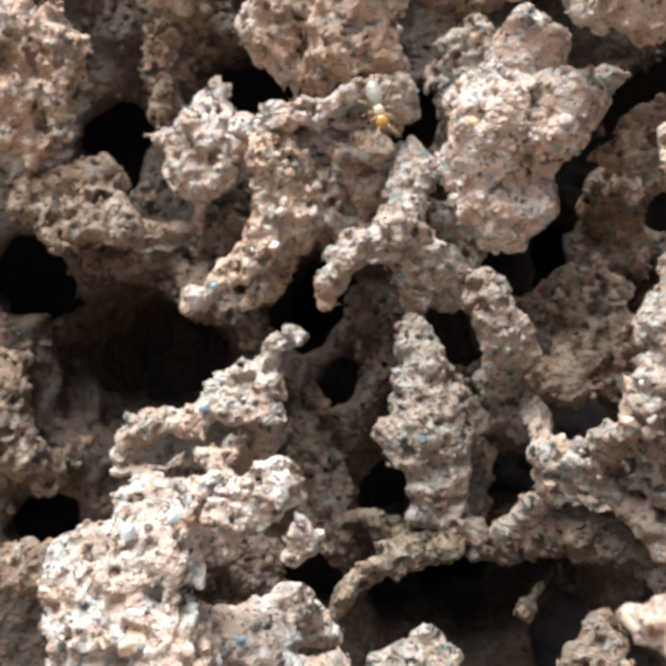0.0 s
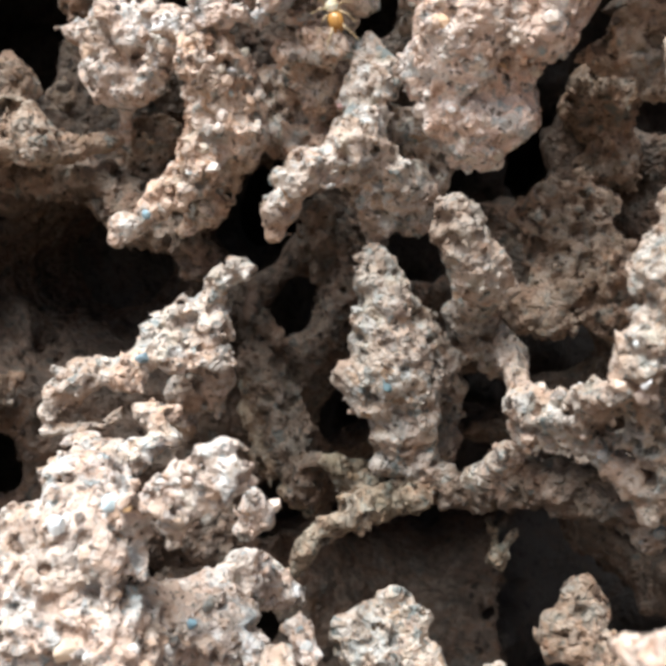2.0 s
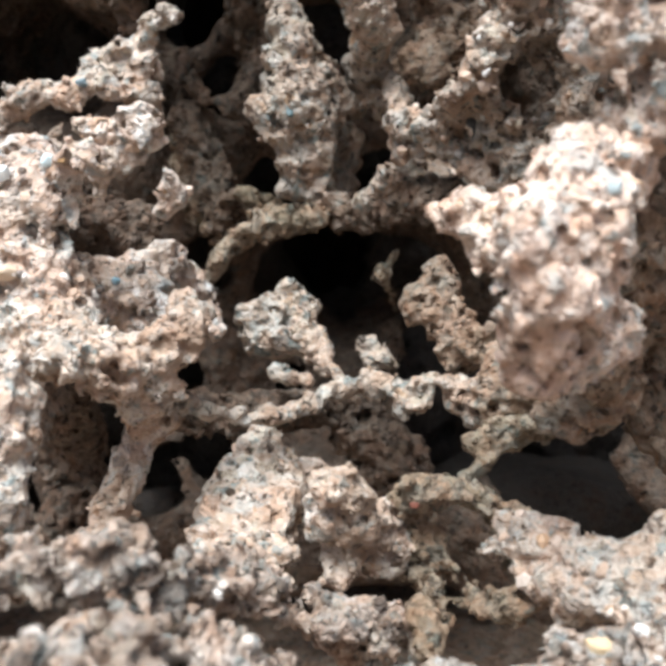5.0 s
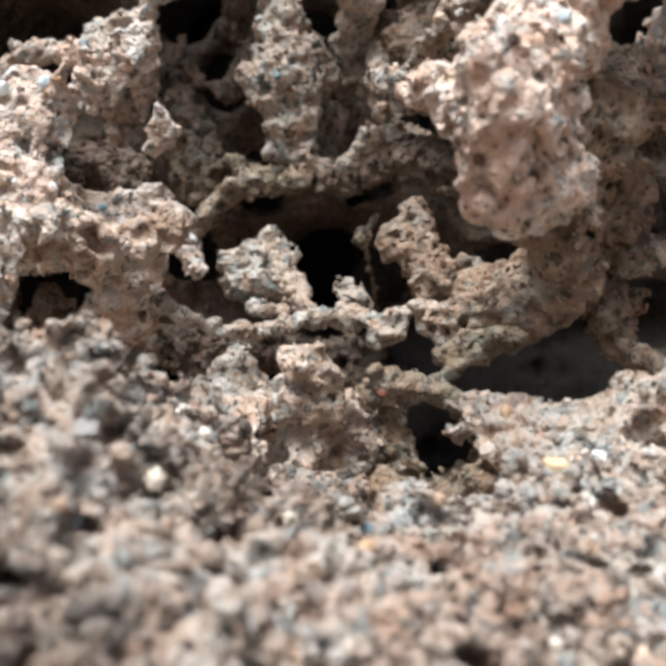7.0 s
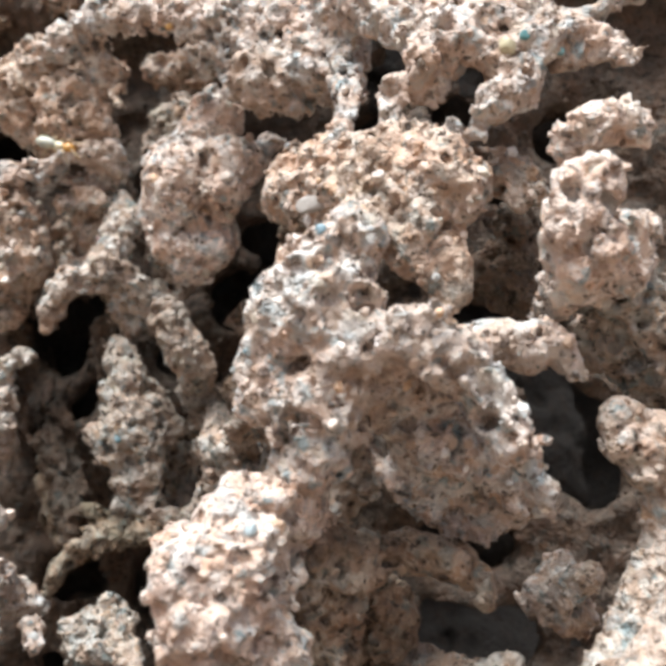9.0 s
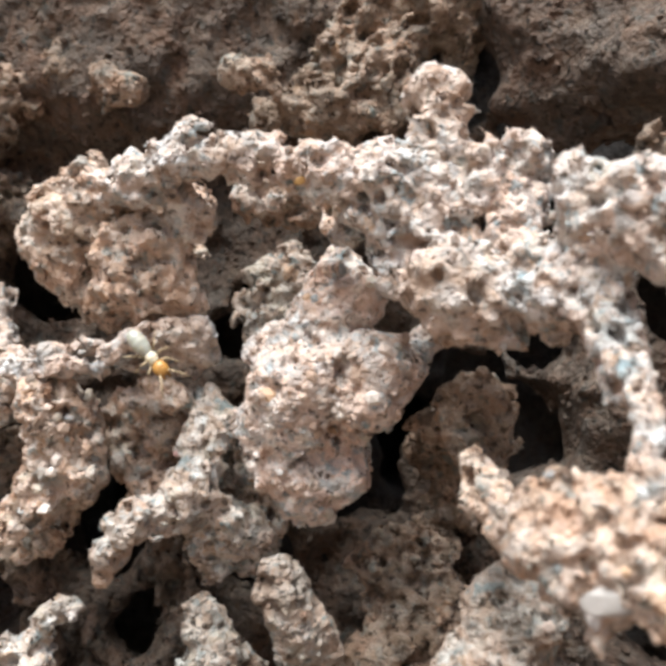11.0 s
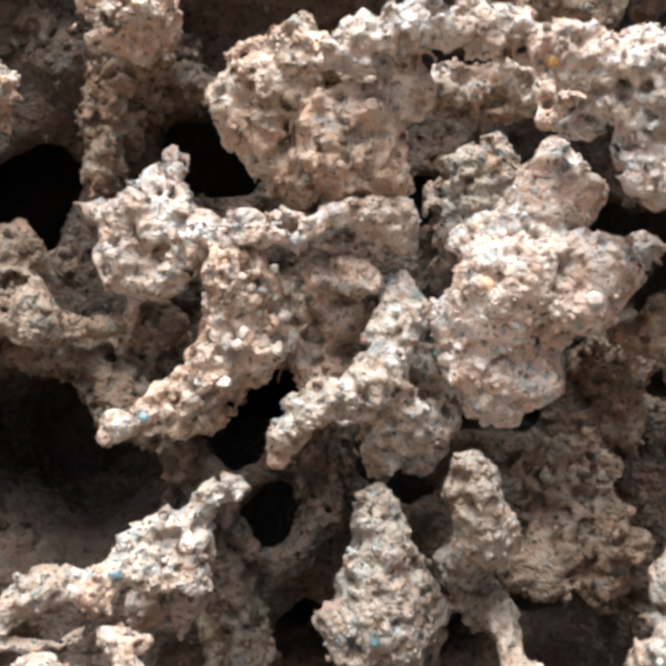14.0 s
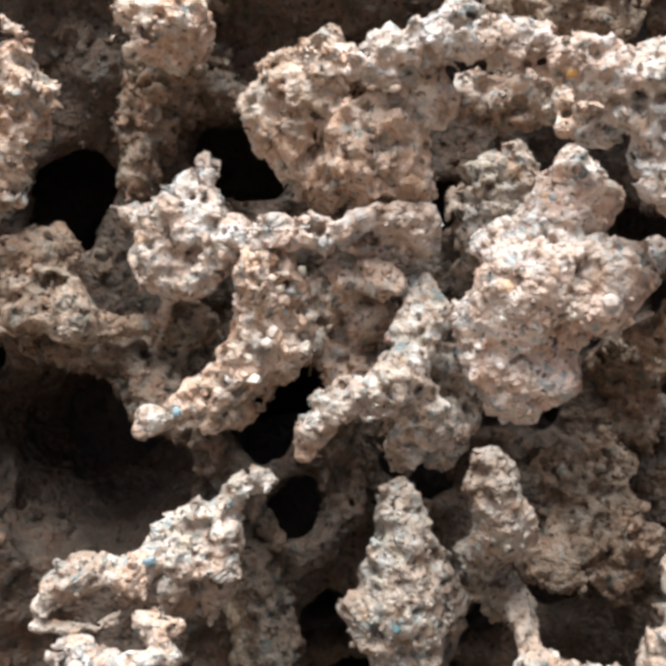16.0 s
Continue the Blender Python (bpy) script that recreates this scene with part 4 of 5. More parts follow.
crust_part("shoal", "lumpy shoal of pale and blue-grey grains",
    [(25.8, -27.7, -29.0, 0.65), (25.9, -28.9, -30.2, 1.25), (27.9, -30.0, -29.3, 1.68), (29.9, -31.7, -28.0, 1.54), (32.0, -33.1, -26.4, 1.07), (32.8, -33.7, -27.3, 0.93), (31.4, -33.3, -28.7, 2.00), (28.8, -32.6, -30.6, 2.23)],
    [(21.6, -24.6, -31.8, 1.60), (18.9, -22.8, -32.0, 1.39), (23.6, -28.0, -31.6, 1.17), (21.5, -27.7, -32.9, 1.51), (24.5, -31.0, -31.9, 1.10)],
    [(31.0, -35.0, -31.0, 2.32), (33.1, -34.8, -30.2, 1.45), (34.5, -33.1, -28.5, 1.03), (35.7, -34.9, -28.5, 1.24), (36.2, -37.6, -29.4, 1.64), (35.1, -39.6, -30.9, 1.74), (37.6, -40.8, -28.7, 1.52)],
    [(38.1, -38.4, -28.1, 1.99), (39.3, -40.2, -29.1, 2.26), (36.6, -40.5, -30.3, 1.88), (39.1, -42.2, -30.9, 2.31)],
    [(28.4, -36.1, -32.1, 1.68), (27.0, -33.8, -32.0, 1.34)], cuts=[[(32.5, -39.0, -32.2, 1.4), (29.5, -41.0, -33.8, 1.5)], [(39.8, -39.6, -28.5, 0.8)]])
crust_part("foreland", "coarse granular foreland of the nest sloping to the front",
    [(-6.0, -33.8, -28.1, 1.42), (-3.9, -33.9, -27.9, 1.31), (-1.8, -32.9, -28.0, 1.27), (-0.2, -31.4, -29.4, 1.19), (2.1, -28.8, -31.2, 1.40), (4.4, -26.3, -32.7, 1.39), (6.3, -27.1, -33.4, 1.00)],
    [(-4.1, -38.3, -29.9, 1.96), (-1.0, -37.4, -29.8, 1.85), (1.8, -35.3, -32.0, 1.96), (-1.2, -44.6, -31.3, 1.66), (4.4, -32.7, -33.6, 1.50), (3.3, -40.5, -33.3, 1.73), (1.4, -44.6, -33.1, 1.67)],
    [(6.0, -37.5, -34.3, 1.71), (8.2, -37.0, -34.6, 1.19), (10.6, -35.8, -35.0, 1.42), (13.6, -34.6, -35.3, 1.67), (17.0, -33.7, -34.7, 1.51), (19.1, -33.9, -34.0, 1.30), (21.9, -33.8, -33.7, 1.52), (24.9, -33.6, -33.3, 1.73)],
    [(0.0, -47.2, -33.6, 1.54), (3.3, -46.0, -34.3, 1.75), (6.9, -43.5, -34.6, 1.76), (11.1, -41.8, -35.4, 2.02), (15.7, -40.3, -35.6, 2.13), (20.1, -39.4, -35.5, 2.03), (23.6, -38.4, -35.2, 2.10)],
    [(-2.2, -48.7, -32.1, 1.57), (-1.2, -49.6, -34.7, 1.77), (2.2, -48.8, -35.6, 2.08), (6.8, -47.7, -35.8, 2.19), (11.9, -46.1, -36.5, 2.34), (16.9, -44.6, -36.9, 2.49), (22.0, -43.0, -37.3, 2.64)],
    [(7.5, -23.0, -36.3, 1.29), (9.8, -23.9, -36.6, 1.42), (12.0, -25.0, -36.8, 1.39), (8.5, -26.9, -35.6, 1.42)],
    [(26.4, -38.6, -34.4, 1.71), (27.6, -41.0, -35.1, 1.5), (26.3, -42.5, -35.8, 1.86), (30.6, -44.0, -36.0, 1.7)],
    [(-0.9, -53.3, -36.2, 2.34), (4.4, -52.1, -36.9, 2.50), (10.4, -51.0, -37.6, 2.66), (17.6, -48.9, -38.3, 2.94)],
    material=GRAVEL, grains=3.4, rough=1.7, grain_size=(0.16, 0.6), cuts=[[(29.6, -40.5, -33.2, 1.5), (32.6, -40.0, -34.0, 1.7)], [(6.6, -30.2, -34.6, 1.1), (10.2, -29.5, -35.2, 0.9)], [(0.2, -42.2, -31.0, 0.9), (2.6, -42.0, -31.4, 1.1)], [(21.8, -33.4, -32.6, 0.7), (24.4, -33.0, -32.2, 0.6)]])
# Floor added to the crevice, coloured dark to stand for its shade.
crust_part("crevice", "added crevice floor beside the foreland, shade painted in",
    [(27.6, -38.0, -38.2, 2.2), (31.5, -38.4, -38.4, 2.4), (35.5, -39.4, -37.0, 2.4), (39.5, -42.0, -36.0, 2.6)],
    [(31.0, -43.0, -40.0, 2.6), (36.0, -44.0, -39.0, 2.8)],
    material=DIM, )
crust_part("corner", "crumbly corner of brown soil",
    [(-28.2, 13.6, -5.7, 1.94), (-27.6, 14.0, -10.1, 2.32), (-25.5, 16.5, -12.7, 1.78), (-23.2, 19.1, -10.7, 1.28)],
    [(-24.0, 3.7, -17.4, 2.03), (-21.6, 2.2, -17.3, 1.48), (-20.6, 2.0, -18.8, 1.22)],
    [(-29.1, 18.1, -2.9, 2.44), (-30.3, 12.5, -7.7, 3.00)],
    material=BROWN, )
crust_part("shoulder", "grey-brown shoulder between the dark holes",
    [(20.0, 2.6, 13.2, 1.29), (21.6, 1.8, 14.0, 1.60), (23.5, 1.0, 14.9, 1.83)],
    [(22.5, 9.9, 12.0, 2.21), (23.4, 12.1, 9.5, 2.0), (24.4, 10.6, 6.8, 1.8), (24.4, 8.2, 12.1, 1.47)],
    [(23.7, 0.6, 11.7, 1.94), (24.3, 0.6, 14.8, 1.94)],
    material=BROWN, )


# The chamber behind: a wall with black galleries, darkness painted in, and the body added around the nest.
def chamber_wall():
    step = 1.0
    low = np.array([-62.0, 8.0, -56.0])
    size = np.array([124, 54, 116])
    grid = np.stack(np.meshgrid(*[low[k] + step * np.arange(size[k]) for k in range(3)], indexing="ij"), -1).reshape(-1, 3)
    x, y, z = grid.T
    depth = 37 + 5 * lumps(grid * (1, 0, 1), 14, 0) + 3 * lumps(grid @ TURNS[1], 6, 1) + 3.0 * (np.abs(lumps(grid @ TURNS[2], 3.2, 2)) - 0.3) + 1.0 * lumps(grid @ TURNS[0], 1.7, 1)
    depth = depth - 14 * np.clip((z - 22) / 10, 0, 1) - 8 * np.clip((-z - 32) / 8, 0, 1) + 6 * np.clip((x - 20) / 15, 0, 1)
    field = np.abs(y - depth - 3) - 3
    for hx, hz, r in ((-1, 3, 5), (-16, 14, 4), (12, -24, 6), (27, 8, 5)):
        field = np.maximum(field, r - np.hypot(x - hx, z - hz) + 3.0 * lumps(grid, 5, 1) + 1.5 * lumps(grid, 2.4, 2))
    verts, faces = skin(field.reshape(size).astype(np.float32), low, step)
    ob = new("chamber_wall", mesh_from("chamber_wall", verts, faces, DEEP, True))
    ob.parent = nest
    tagged(ob, "brown inner wall pierced by black galleries, shade painted into its colour")


# Round openings in the wall of the chamber: x, z and radius.
OPENINGS = [
    (-20.4, 18.4, 3.4), (-21.0, 15.6, 2.9), (-8.2, 22.4, 3.4), (-5.4, 22.6, 2.4), (-28.0, 5.5, 3.8), (-3.0, 2.3, 3.7), (-0.2, 4.6, 2.8),
    (1.1, -5.6, 2.9), (10.4, 0.0, 3.0), (16.4, 6.2, 3.4), (19.6, 6.4, 2.8), (21.8, 16.8, 2.4), (21.4, 13.4, 2.0), (29.1, 22.0, 2.3), (29.1, 11.0, 2.3),
    (5.6, -15.2, 2.7), (16.4, -13.9, 2.9), (22.6, -8.7, 3.1), (-1.3, -23.0, 3.0), (-26.7, -18.0, 3.4), (24.0, 38.0, 3.0), (9.4, 21.6, 1.8), (7.6, 18.6, 1.8),
    (46.6, -9.6, 3.8), (46.0, -5.0, 2.4), (36.6, -17.6, 3.0), (39.4, -17.8, 2.4), (36.8, -27.2, 4.4), (41.0, -26.0, 3.4), (24.6, -31.6, 4.0), (29.1, -22.6, 2.0),
    (31.1, 27.4, 2.0), (30.0, 18.5, 2.2), (36.8, 20.9, 2.4), (25.2, 20.9, 2.0), (18.1, 13.7, 2.2), (43.0, 0.2, 3.6), (46.8, 19.8, 2.6), (31.2, -33.0, 4.6), (30.4, -40.0, 4.0), (20.5, -36.7, 2.2),
    (38.4, 0.4, 3.6), (41.6, 0.4, 3.0), (41.6, 15.2, 2.4), (41.0, 28.0, 4.6), (35.0, 30.0, 3.0), (20.0, 9.8, 2.0), (25.6, 15.8, 1.8), (29.4, 14.2, 1.8),
    (24.1, -36.6, 5.0), (27.5, -34.5, 2.5), (30.3, -40.8, 4.1), (33.5, -40.3, 3.6), (32.7, -33.0, 4.7), (29.8, -32.8, 2.5), (-13.7, -40.2, 4.0), (-15.0, -42.9, 2.6),
    (-0.4, -40.7, 2.4), (-5.2, -42.7, 2.3), (22.9, -40.8, 2.5), (48.6, -7.6, 3.1), (49.5, -11.4, 2.7), (7.4, -35.8, 1.3), (-15.3, -27.4, 3.8), (-4.0, -33.9, 2.2),
    (14.0, -25.0, 6.2), (7.5, -25.5, 4.2), (20.5, -24.5, 3.8),
]


def ease(v):
    v = np.clip(v, 0, 1)
    return v * v * (3 - 2 * v)


def web_wall():
    """The broken wall behind the limbs: a thick crumbly sheet with round openings and two deep bays."""
    step = 0.55
    # Unseen margins are added all round so no light gets in behind the wall.
    low = np.array([-56.0, -16.0, -50.0])
    nx, ny, nz = 232, 104, 198
    x, z = np.meshgrid(low[0] + step * np.arange(nx), low[2] + step * np.arange(nz), indexing="ij")
    flat = np.stack([x, 0 * x, z], -1).reshape(-1, 3)
    depth = 19.0 - 17 * ease((x - 20) / 18) - 11 * ease((-z - 37) / 7) - 5 * ease((z - 32) / 6)
    for bx, bz, rx, rz in ((-17.0, -2.5, 11.5, 8.5), (14.0, -26.0, 13.0, 9.5)):
        depth = depth + 20 * ease(1.3 - np.hypot((x - bx) / rx, (z - bz) / rz))
    depth = depth + 1.6 * lumps(flat, 9, 0).reshape(nx, nz)
    y = low[1] + step * np.arange(ny)
    slope = np.sqrt(1 + np.gradient(depth, step, axis=0) ** 2 + np.gradient(depth, step, axis=1) ** 2)
    sheet = np.abs(y[None, :, None] - depth[:, None, :] - 2.0) / slope[:, None, :] - 1.7
    near = np.argwhere(sheet < 3.0)
    g = near * step + low
    rough = 1.3 * lumps(g @ TURNS[0], 4.2, 0) + 1.1 * (np.abs(lumps(g @ TURNS[1], 2.2, 1)) - 0.3) + 0.6 * (np.abs(lumps(g @ TURNS[2], 1.2, 2)) - 0.3)
    skin_at = sheet[tuple(near.T)] + rough
    wob = 0.9 * lumps(g @ TURNS[1], 3.0, 1) + 0.4 * lumps(g @ TURNS[2], 1.3, 2)
    for hx, hz, r in OPENINGS:
        away = np.hypot(g[:, 0] - hx, g[:, 2] - hz)
        close = away < r + 4
        gap = r - away[close] + wob[close]
        skin_at[close] = np.maximum(skin_at[close], gap) + 0.25 * np.exp(-np.abs(skin_at[close] - gap))
    field = np.full(sheet.shape, 6.0, np.float32)
    field[tuple(near.T)] = skin_at
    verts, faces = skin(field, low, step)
    # DIM carries the wall's shade in its colour.
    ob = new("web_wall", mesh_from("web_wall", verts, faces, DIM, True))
    ob.parent = nest
    tagged(ob, "brown crumbly chamber wall with round openings, shade painted in")
    gv, gf = scatter(verts, faces, 0.5, 0.2, 0.6)
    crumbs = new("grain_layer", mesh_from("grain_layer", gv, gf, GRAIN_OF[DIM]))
    crumbs.parent = ob
    tagged(crumbs, "sand grains stuck to the wall, shade painted into their colour", kind="stuff")


def added_nest_body():
    # Added shell, its outside unseen, so light enters the hollow only from the front.
    step = 2.2
    low = np.array([-100.0, -75.0, -70.0])
    size = np.array([93, 85, 77])
    grid = np.stack(np.meshgrid(*[low[k] + step * np.arange(size[k]) for k in range(3)], indexing="ij"), -1).reshape(-1, 3)
    x, y, z = grid.T
    wob = 3.0 * lumps(grid @ TURNS[0], 18, 0) + 2.4 * lumps(grid @ TURNS[1], 8, 1) + 1.6 * lumps(grid @ TURNS[2], 4.5, 2)
    outer = np.maximum.reduce([np.abs(x - 3) - 88, np.abs(y - 55) - 36, np.abs(z - 14) - 72]) + wob
    hollow = np.maximum.reduce([np.abs(x - 12) - 62, y - 58, np.abs(z - 4) - 52]) + wob
    field = np.maximum(outer, -hollow)
    verts, faces = skin(field.reshape(size).astype(np.float32), low, step)
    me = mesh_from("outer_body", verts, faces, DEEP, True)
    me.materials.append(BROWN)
    mid = verts[faces].mean(1)
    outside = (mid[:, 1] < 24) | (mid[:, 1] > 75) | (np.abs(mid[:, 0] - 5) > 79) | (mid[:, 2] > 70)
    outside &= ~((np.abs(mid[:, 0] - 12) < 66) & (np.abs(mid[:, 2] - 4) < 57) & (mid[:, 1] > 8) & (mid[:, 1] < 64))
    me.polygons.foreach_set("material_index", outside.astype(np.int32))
    ob = new("outer_body", me)
    ob.parent = nest
    tagged(ob, "thick brown earthen body added around the nest to keep light out")


web_wall()
chamber_wall()
added_nest_body()

ground = new("ground", mesh_from("ground", [(-30000, -30000, -62), (30000, -30000, -62), (30000, 30000, -62), (-30000, 30000, -62)], [(0, 1, 2, 3)], BROWN))
tagged(ground, "bare brown soil around the nest", "ground", kind="structure")


# ---- small things on the nest ----
def ray_ring(path, radii, sides=7):
    """A tapered tube along a path, in one mesh."""
    bm = bmesh.new()
    rings = []
    path = [Vector(p) for p in path]
    for i, p in enumerate(path):
        ahead = (path[min(i + 1, len(path) - 1)] - path[max(i - 1, 0)]).normalized()
        side = ahead.orthogonal().normalized()
        other = ahead.cross(side)
        rings.append([bm.verts.new(p + radii[i] * (math.cos(2 * math.pi * k / sides) * side + math.sin(2 * math.pi * k / sides) * other)) for k in range(sides)])
    for r0, r1 in zip(rings, rings[1:]):
        for k in range(sides):
            bm.faces.new((r0[k], r0[(k + 1) % sides], r1[(k + 1) % sides], r1[k]))
    bm.faces.new(rings[0][::-1])
    bm.faces.new(rings[-1])
    for f in bm.faces:
        f.smooth = True
    bmesh.ops.recalc_face_normals(bm, faces=bm.faces)
    return bm


def part(name, bm, material, parent, label=""):
    me = bpy.data.meshes.new(name)
    bmesh.ops.scale(bm, vec=(MM, MM, MM), verts=bm.verts)
    bm.to_mesh(me)
    bm.free()
    me.materials.append(material)
    ob = new(name, me)
    ob.parent = parent
    return tagged(ob, label)


def plain(name, colour, rough, spotted=0.15, subsurface=0.0):
    m, t, bsdf = nodes_of(name)
    where = t.nodes.new("ShaderNodeTexCoord").outputs["Object"]
    n = node(t, "ShaderNodeTexNoise", Scale=2600.0, Detail=4.0)
    t.links.new(where, n.inputs["Vector"])
    shade = mix(t, n.outputs[0], tuple(c * (1 - spotted) for c in colour), tuple(min(1, c * (1 + spotted)) for c in colour))
    t.links.new(shade, bsdf.inputs["Base Color"])
    bsdf.inputs["Roughness"].default_value = rough
    bsdf.inputs["Subsurface Weight"].default_value = subsurface
    bsdf.inputs["Subsurface Radius"].default_value = (0.0006, 0.0004, 0.0002)
    return m


AMBER = plain("amber_head", (0.45, 0.23, 0.06), 0.25, 0.12)
CREAM = plain("cream_body", (0.66, 0.60, 0.45), 0.35, 0.10, 0.3)
HORN = plain("pale_leg", (0.55, 0.43, 0.26), 0.35, 0.10)
GUT = plain("grey_banded_body", (0.42, 0.42, 0.35), 0.32, 0.25, 0.3)


def ball(at, size, bands=0):
    bm = bmesh.new()
    bmesh.ops.create_uvsphere(bm, u_segments=18, v_segments=14 if not bands else 28, radius=1)
    for v in bm.verts:
        swell = 1.0
        if bands:
            swell += 0.035 * math.cos(bands * 2 * math.pi * v.co.z) - 0.10 * v.co.z
        v.co = Vector((v.co.x * size[0] * swell + at[0], v.co.z * size[1] + at[1], v.co.y * size[2] * swell + at[2]))
    for f in bm.faces:
        f.smooth = True
    bmesh.ops.recalc_face_normals(bm, faces=bm.faces)
    return bm


def build_termite():
    """A worker termite, head towards +y, back towards +z, 4 mm long."""
    t = tagged(new("termite"), "pale worker termite with an amber head on the nest", "termite")
    part("abdomen", ball((0, -1.15, 0.55), (0.56, 1.05, 0.50), 7), GUT, t, "cream banded abdomen")
    part("thorax", ball((0, 0.10, 0.55), (0.40, 0.50, 0.34), 2), CREAM, t, "pale thorax")
    head = part("head", ball((0, 0.98, 0.58), (0.50, 0.56, 0.38)), AMBER, t, "glossy amber head")
    for sx in (-1, 1):
        part("mandible", ray_ring([(sx * 0.22, 1.42, 0.50), (sx * 0.20, 1.62, 0.47), (sx * 0.06, 1.74, 0.45)], (0.10, 0.07, 0.02)), AMBER, head)
        part("antenna", ray_ring([(sx * 0.30, 1.30, 0.72), (sx * 0.55, 1.75, 0.85), (sx * 0.85, 2.15, 0.75), (sx * 1.05, 2.5, 0.50)], (0.05, 0.045, 0.045, 0.03), 6), HORN, head)
    legs = []
    for y0, sweep in ((0.42, 0.75), (0.10, -0.05), (-0.20, -0.85)):
        for sx in (-1, 1):
            legs.append(part("leg", ray_ring([(sx * 0.28, y0, 0.42), (sx * 0.75, y0 + sweep * 0.45, 0.78), (sx * 1.10, y0 + sweep, 0.25), (sx * 1.35, y0 + sweep * 1.25, -0.02)], (0.075, 0.06, 0.04, 0.025), 6), HORN, t))
    return t, legs


TERMITE, LEGS = build_termite()


def chip(name, label, at, size, colour, rough, tilt):
    """A single chip of mineral with broken corners, sunk into the crust."""
    bm = bmesh.new()
    bmesh.ops.create_icosphere(bm, subdivisions=3, radius=1)
    r = random.Random(name + label)
    cuts = [(Vector([r.uniform(-1, 1) for _ in range(3)]).normalized(), r.uniform(0.72, 0.9)) for _ in range(7)]
    for v in bm.verts:
        p = Vector([math.copysign(abs(c) ** 0.7, c) for c in v.co])
        for n, d in cuts:
            p -= n * max(0.0, p.dot(n) - d)
        v.co = Vector([c * s * 0.56 for c, s in zip(p, size)])
    ob = part(name, bm, plain(name, colour, rough, 0.2), nest, label)
    ob.matrix_local = pose(at[0] * MM, at[1] * MM, at[2] * MM, *tilt)
    return ob


chip("tan_chip", "square tan chip of stone in the crust", (20.1, -34.2, -32.1), (1.25, 0.8, 0.8), (0.55, 0.43, 0.27), 0.6, (-5, -1, -27))
chip("white_chip", "bright white quartz chip", (22.4, -33.7, -31.7), (0.7, 0.5, 0.5), (0.8, 0.8, 0.78), 0.4, (5, 10, -21))
chip("blue_chip", "blue-grey mineral chip", (0.4, -45.8, -31.7), (0.6, 0.5, 0.8), (0.15, 0.23, 0.29), 0.5, (-15, -16, -38))
chip("white_chip", "small white quartz grain", (19.1, -10.2, -5.1), (0.5, 0.45, 0.65), (0.85, 0.87, 0.87), 0.4, (5, 15, -3))
chip("green_fleck", "blue-green mineral fleck on the cone", (6.6, 2.1, -7.7), (0.6, 0.4, 0.8), (0.09, 0.15, 0.165), 0.5, (-17, -6, 26))
chip("red_grain", "dark red grain", (13.7, -20.6, -30.8), (0.6, 0.5, 0.45), (0.28, 0.11, 0.08), 0.5, (14, 3, -5))
chip("pink_grain", "pink mineral grain", (4.1, 5.5, 10.6), (0.5, 0.45, 0.45), (0.42, 0.26, 0.24), 0.6, (-9, -14, -7))
chip("orange_grain", "orange stained grain", (11.5, -1.9, 27.9), (0.8, 0.5, 0.45), (0.5, 0.29, 0.1), 0.6, (-7, -19, -7))
chip("grey_flake", "flat grey flake of stone", (23.4, -20.9, 8.3), (2.2, 0.7, 1.2), (0.4, 0.37, 0.34), 0.7, (-3, -8, -19))
chip("pale_husk", "pale rounded seed husk", (35.3, -25.5, 17.0), (1.0, 0.8, 1.1), (0.5, 0.45, 0.3), 0.35, (-1, -2, 40))
chip("cream_grain", "rounded cream grain", (-12.1, -11.1, -18.4), (1.2, 0.9, 1.0), (0.6, 0.48, 0.36), 0.6, (3, -15, 37))
chip("blue_chip", "pale blue mineral chip", (-9.7, -8.3, -11.3), (0.9, 0.6, 0.9), (0.5, 0.62, 0.66), 0.4, (1, 4, 24))
chip("blue_chip", "pale blue mineral chip", (-9.4, -3.5, -12.6), (0.6, 0.5, 0.5), (0.42, 0.56, 0.62), 0.4, (-5, -9, -9))
chip("white_chip", "bluish white quartz chip", (-12.5, -9.2, -12.2), (1.0, 0.7, 1.1), (0.72, 0.78, 0.8), 0.4, (10, -3, -29))
chip("blue_chip", "small blue-grey grain", (-9.3, 7.2, 3.7), (0.6, 0.5, 0.6), (0.22, 0.33, 0.38), 0.5, (15, -1, -40))
chip("orange_grain", "small orange grain", (-8.6, -9.5, -11.2), (0.45, 0.4, 0.4), (0.5, 0.32, 0.16), 0.5, (-2, 16, -1))
chip("blue_chip", "blue-grey mineral chip on the horn", (-9.7, 4.3, -5.8), (0.9, 0.5, 0.7), (0.2, 0.28, 0.32), 0.5, (12, -8, 12))
chip("green_fleck", "blue-green mineral fleck", (36.5, -25.0, 17.9), (0.6, 0.4, 0.6), (0.1, 0.24, 0.25), 0.5, (7, 18, -4))
chip("green_fleck", "blue-green mineral fleck", (38.7, -24.7, 17.0), (0.6, 0.4, 0.5), (0.16, 0.3, 0.31), 0.5, (7, 8, -20))
chip("blue_chip", "blue-grey mineral chip", (23.6, -30.8, 4.6), (0.6, 0.5, 0.6), (0.2, 0.3, 0.35), 0.5, (-6, -1, -7))
chip("blue_chip", "pale blue mineral chip", (19.9, -32.1, -11.1), (0.7, 0.5, 0.7), (0.36, 0.43, 0.45), 0.4, (-18, -15, -35))
chip("white_chip", "bright white quartz chip", (39.4, -41.7, -21.6), (0.6, 0.5, 0.6), (0.8, 0.78, 0.75), 0.4, (9, 20, -5))
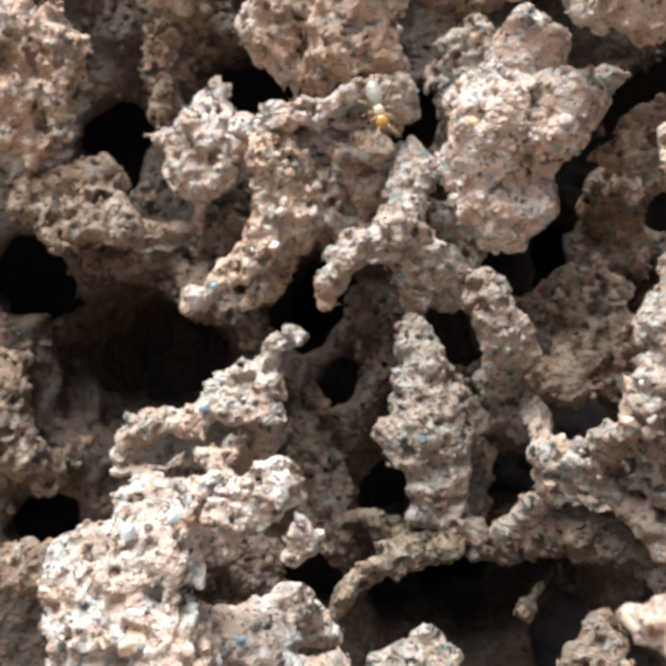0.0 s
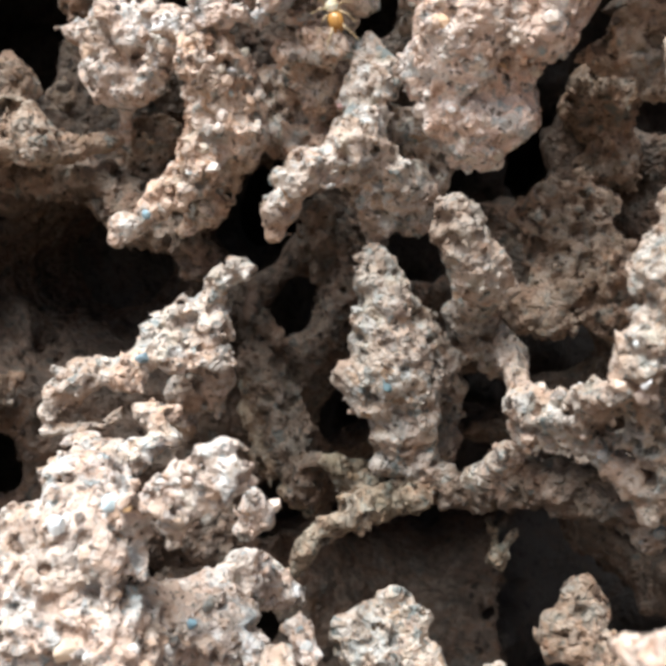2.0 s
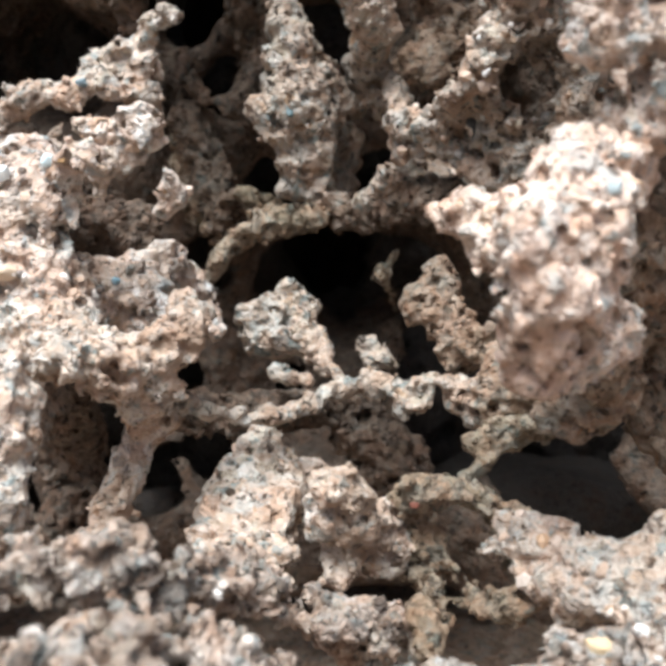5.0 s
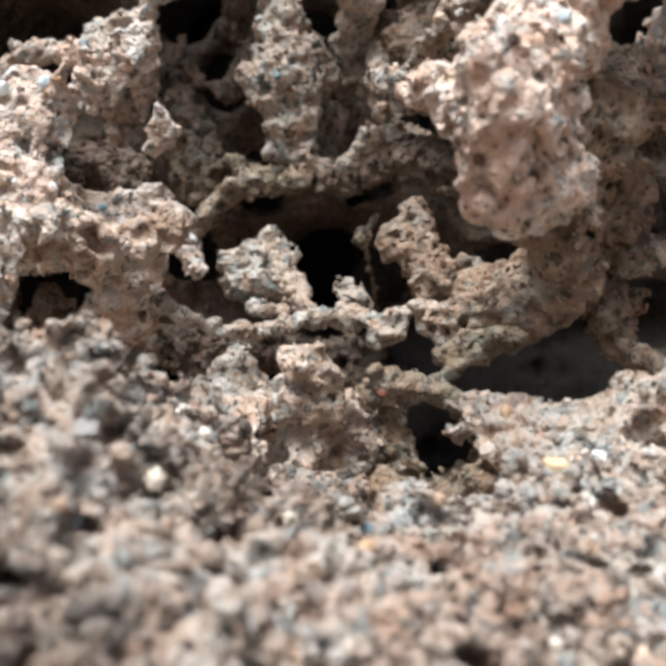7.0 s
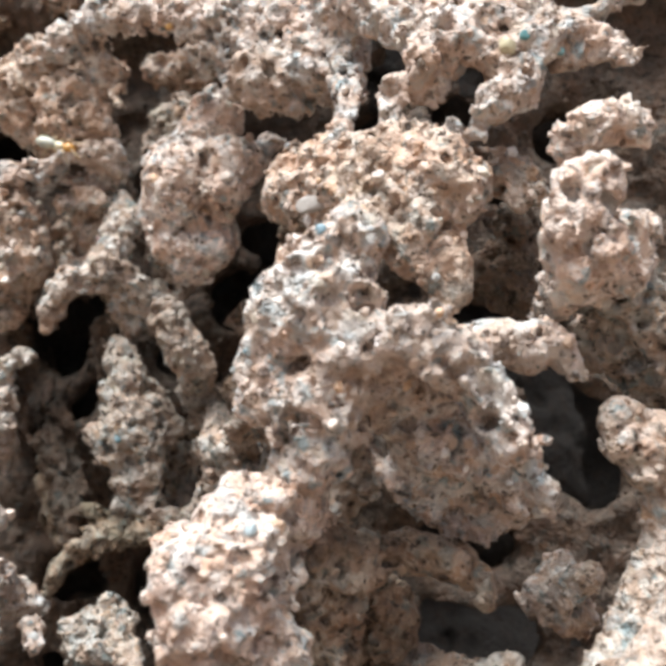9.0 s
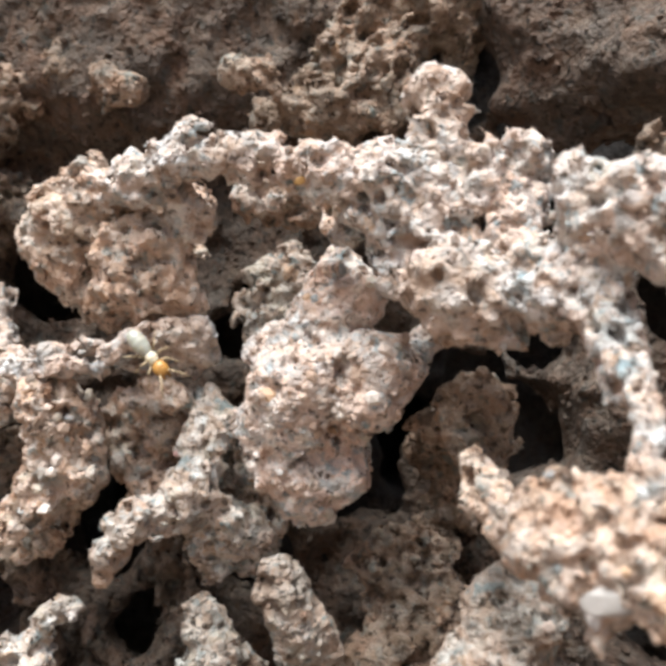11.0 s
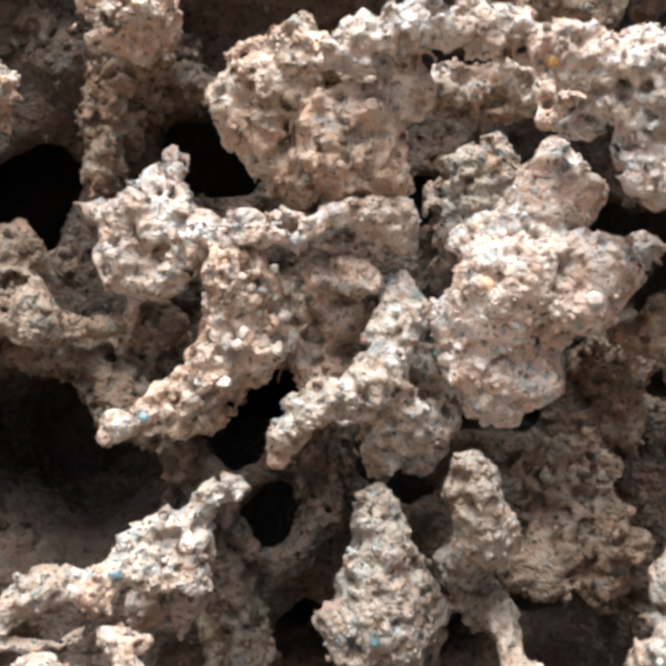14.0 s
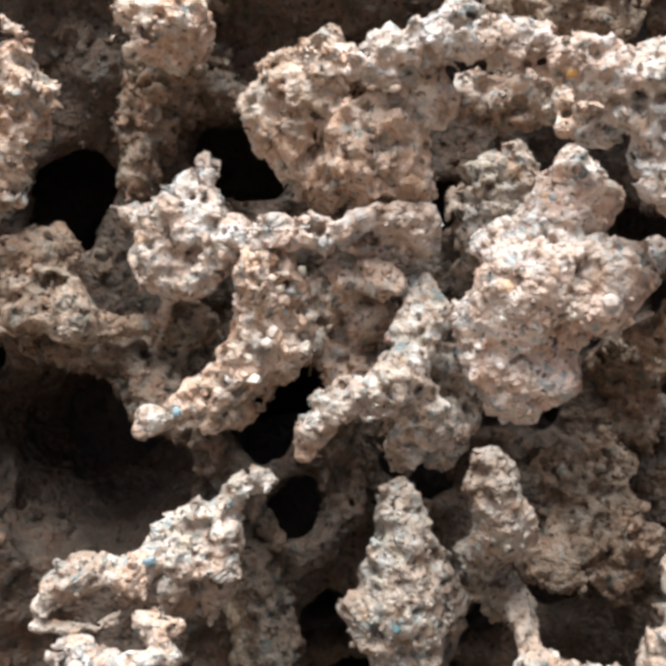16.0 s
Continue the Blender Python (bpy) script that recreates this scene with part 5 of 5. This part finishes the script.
chip("blue_chip", "blue mineral chip", (-5.9, -6.0, -19.8), (0.6, 0.5, 0.5), (0.22, 0.36, 0.43), 0.5, (13, 14, 20))
chip("blue_chip", "blue-grey mineral chip", (11.3, -35.9, -34.8), (0.5, 0.4, 0.5), (0.2, 0.32, 0.38), 0.5, (1, -11, -15))
chip("blue_chip", "pale blue mineral chip", (30.6, -34.7, -27.9), (0.8, 0.6, 0.7), (0.42, 0.55, 0.6), 0.4, (-16, 6, -15))
chip("blue_chip", "dark blue mineral chip", (33.3, -34.5, -28.9), (0.6, 0.5, 1.0), (0.07, 0.12, 0.17), 0.5, (20, 20, 16))
chip("red_grain", "dark red grain", (38.7, -41.3, -27.4), (0.7, 0.5, 0.6), (0.34, 0.11, 0.08), 0.5, (-3, -9, 5))
chip("white_chip", "white speck of quartz", (-3.2, 18.5, 36.9), (0.4, 0.3, 0.3), (0.8, 0.8, 0.8), 0.4, (7, 17, 1))


def pebbles():
    """Single grains large enough to be told apart, set into the nearest surfaces."""
    m, t, bsdf = nodes_of("single_grain")
    info = t.nodes.new("ShaderNodeObjectInfo")
    colour = ramp(t, info.outputs["Random"], GRAINS, "CONSTANT")
    where = t.nodes.new("ShaderNodeTexCoord").outputs["Object"]
    n = node(t, "ShaderNodeTexNoise", Scale=3800.0, Detail=4.0)
    t.links.new(where, n.inputs["Vector"])
    colour = mix(t, ramp(t, n.outputs[0], [(0.35, (0, 0, 0)), (0.75, (0.7, 0.7, 0.7))]), colour, (0.52, 0.40, 0.31))
    t.links.new(colour, bsdf.inputs["Base Color"])
    bsdf.inputs["Roughness"].default_value = 0.55
    rs = np.random.RandomState(5)
    kinds = []
    for k in range(8):
        bm = bmesh.new()
        bmesh.ops.create_icosphere(bm, subdivisions=1, radius=1)
        stretch = rs.uniform(0.7, 1.25, 3)
        for v in bm.verts:
            v.co = Vector([c * s for c, s in zip(v.co, stretch)]) * rs.uniform(0.85, 1.15) * MM
        me = bpy.data.meshes.new("grain")
        bm.to_mesh(me)
        bm.free()
        me.materials.append(m)
        kinds.append(me)
    for name in ("lobe", "mound", "pad", "crest", "foreland", "shoal", "arm", "rib"):
        host = bpy.data.objects[name]
        me = host.data
        at = np.empty(len(me.polygons) * 3)
        up = np.empty(len(me.polygons) * 3)
        me.polygons.foreach_get("center", at)
        me.polygons.foreach_get("normal", up)
        at, up = at.reshape(-1, 3), up.reshape(-1, 3)
        good = np.flatnonzero(up[:, 1] < -0.2)
        for k in rs.choice(good, 36, replace=False):
            ob = new("grain", kinds[rs.randint(8)])
            ob.parent = host
            size = rs.uniform(0.28, 0.55)
            turn = Euler(rs.uniform(0, 6.28, 3)).to_matrix().to_4x4()
            ob.matrix_local = Matrix.Translation(Vector(at[k] - up[k] * size * 0.25 * MM)) @ turn @ Matrix.Scale(size, 4)


pebbles()


# ---- what moves ----
def crawl(head, tail):
    """The pose of the termite from its head and tail, with its back to the front and above."""
    h, q = Vector(head) * MM, Vector(tail) * MM
    ahead = (h - q).normalized()
    back = Vector((-0.15, -0.85, 0.5))
    back = (back - back.dot(ahead) * ahead).normalized()
    m = Matrix((ahead.cross(back), ahead, back)).transposed().to_4x4()
    m.translation = (h + q) / 2 - back * 0.1 * MM
    return m


def motions():
    rows = [
        (0.0, (3.8, 3.0, 15.1), (3.0, 3.2, 18.0)),
        (0.8, (3.9, 3.0, 15.0), (3.2, 3.2, 17.7)),
        (2.6, (3.8, 3.0, 15.1), (3.0, 3.2, 18.0)),
        (7.6, (2.7, 2.6, 17.9), (-0.7, 3.0, 18.8)),
        (10.2, (2.7, 2.6, 17.9), (-0.7, 3.0, 18.8)),
        (11.8, (3.8, 2.4, 12.1), (4.2, 2.6, 15.8)),
        (12.1, (2.9, 2.6, 11.0), (3.9, 2.8, 14.0)),
        (12.5, (1.0, 3.0, 8.2), (3.3, 3.0, 11.5)),
        (12.7, (1.7, 3.2, 8.1), (2.7, 3.6, 11.3)),
        (12.9, (0.3, 4.0, 8.4), (2.6, 4.4, 10.9)),
        (13.1, (-0.6, 5.0, 7.6), (2.1, 5.0, 9.9)),
        (13.4, (-0.3, 8.0, 7.2), (1.8, 7.0, 9.7)),
        (13.7, (-0.9, 11.5, 6.6), (1.5, 9.5, 9.0)),
        (14.2, (0.3, 16.0, 7.4), (2.7, 13.5, 9.8)),
        (16.0, (0.3, 16.0, 7.4), (2.7, 13.5, 9.8)),
    ]
    walk(TERMITE, [(t, crawl(h, q)) for t, h, q in rows])
    for i, leg in enumerate(LEGS):
        sign = 1 if i in (0, 3, 4) else -1
        steps = [(0.0, 0), (11.7, 0)] + [(11.8 + 0.2 * k, 14 * sign * (1 if k % 2 else -1)) for k in range(13)] + [(14.4, 0), (16.0, 0)]
        walk(leg, [(t, pose(0, 0, 0, 0, 0, a)) for t, a in steps])


motions()
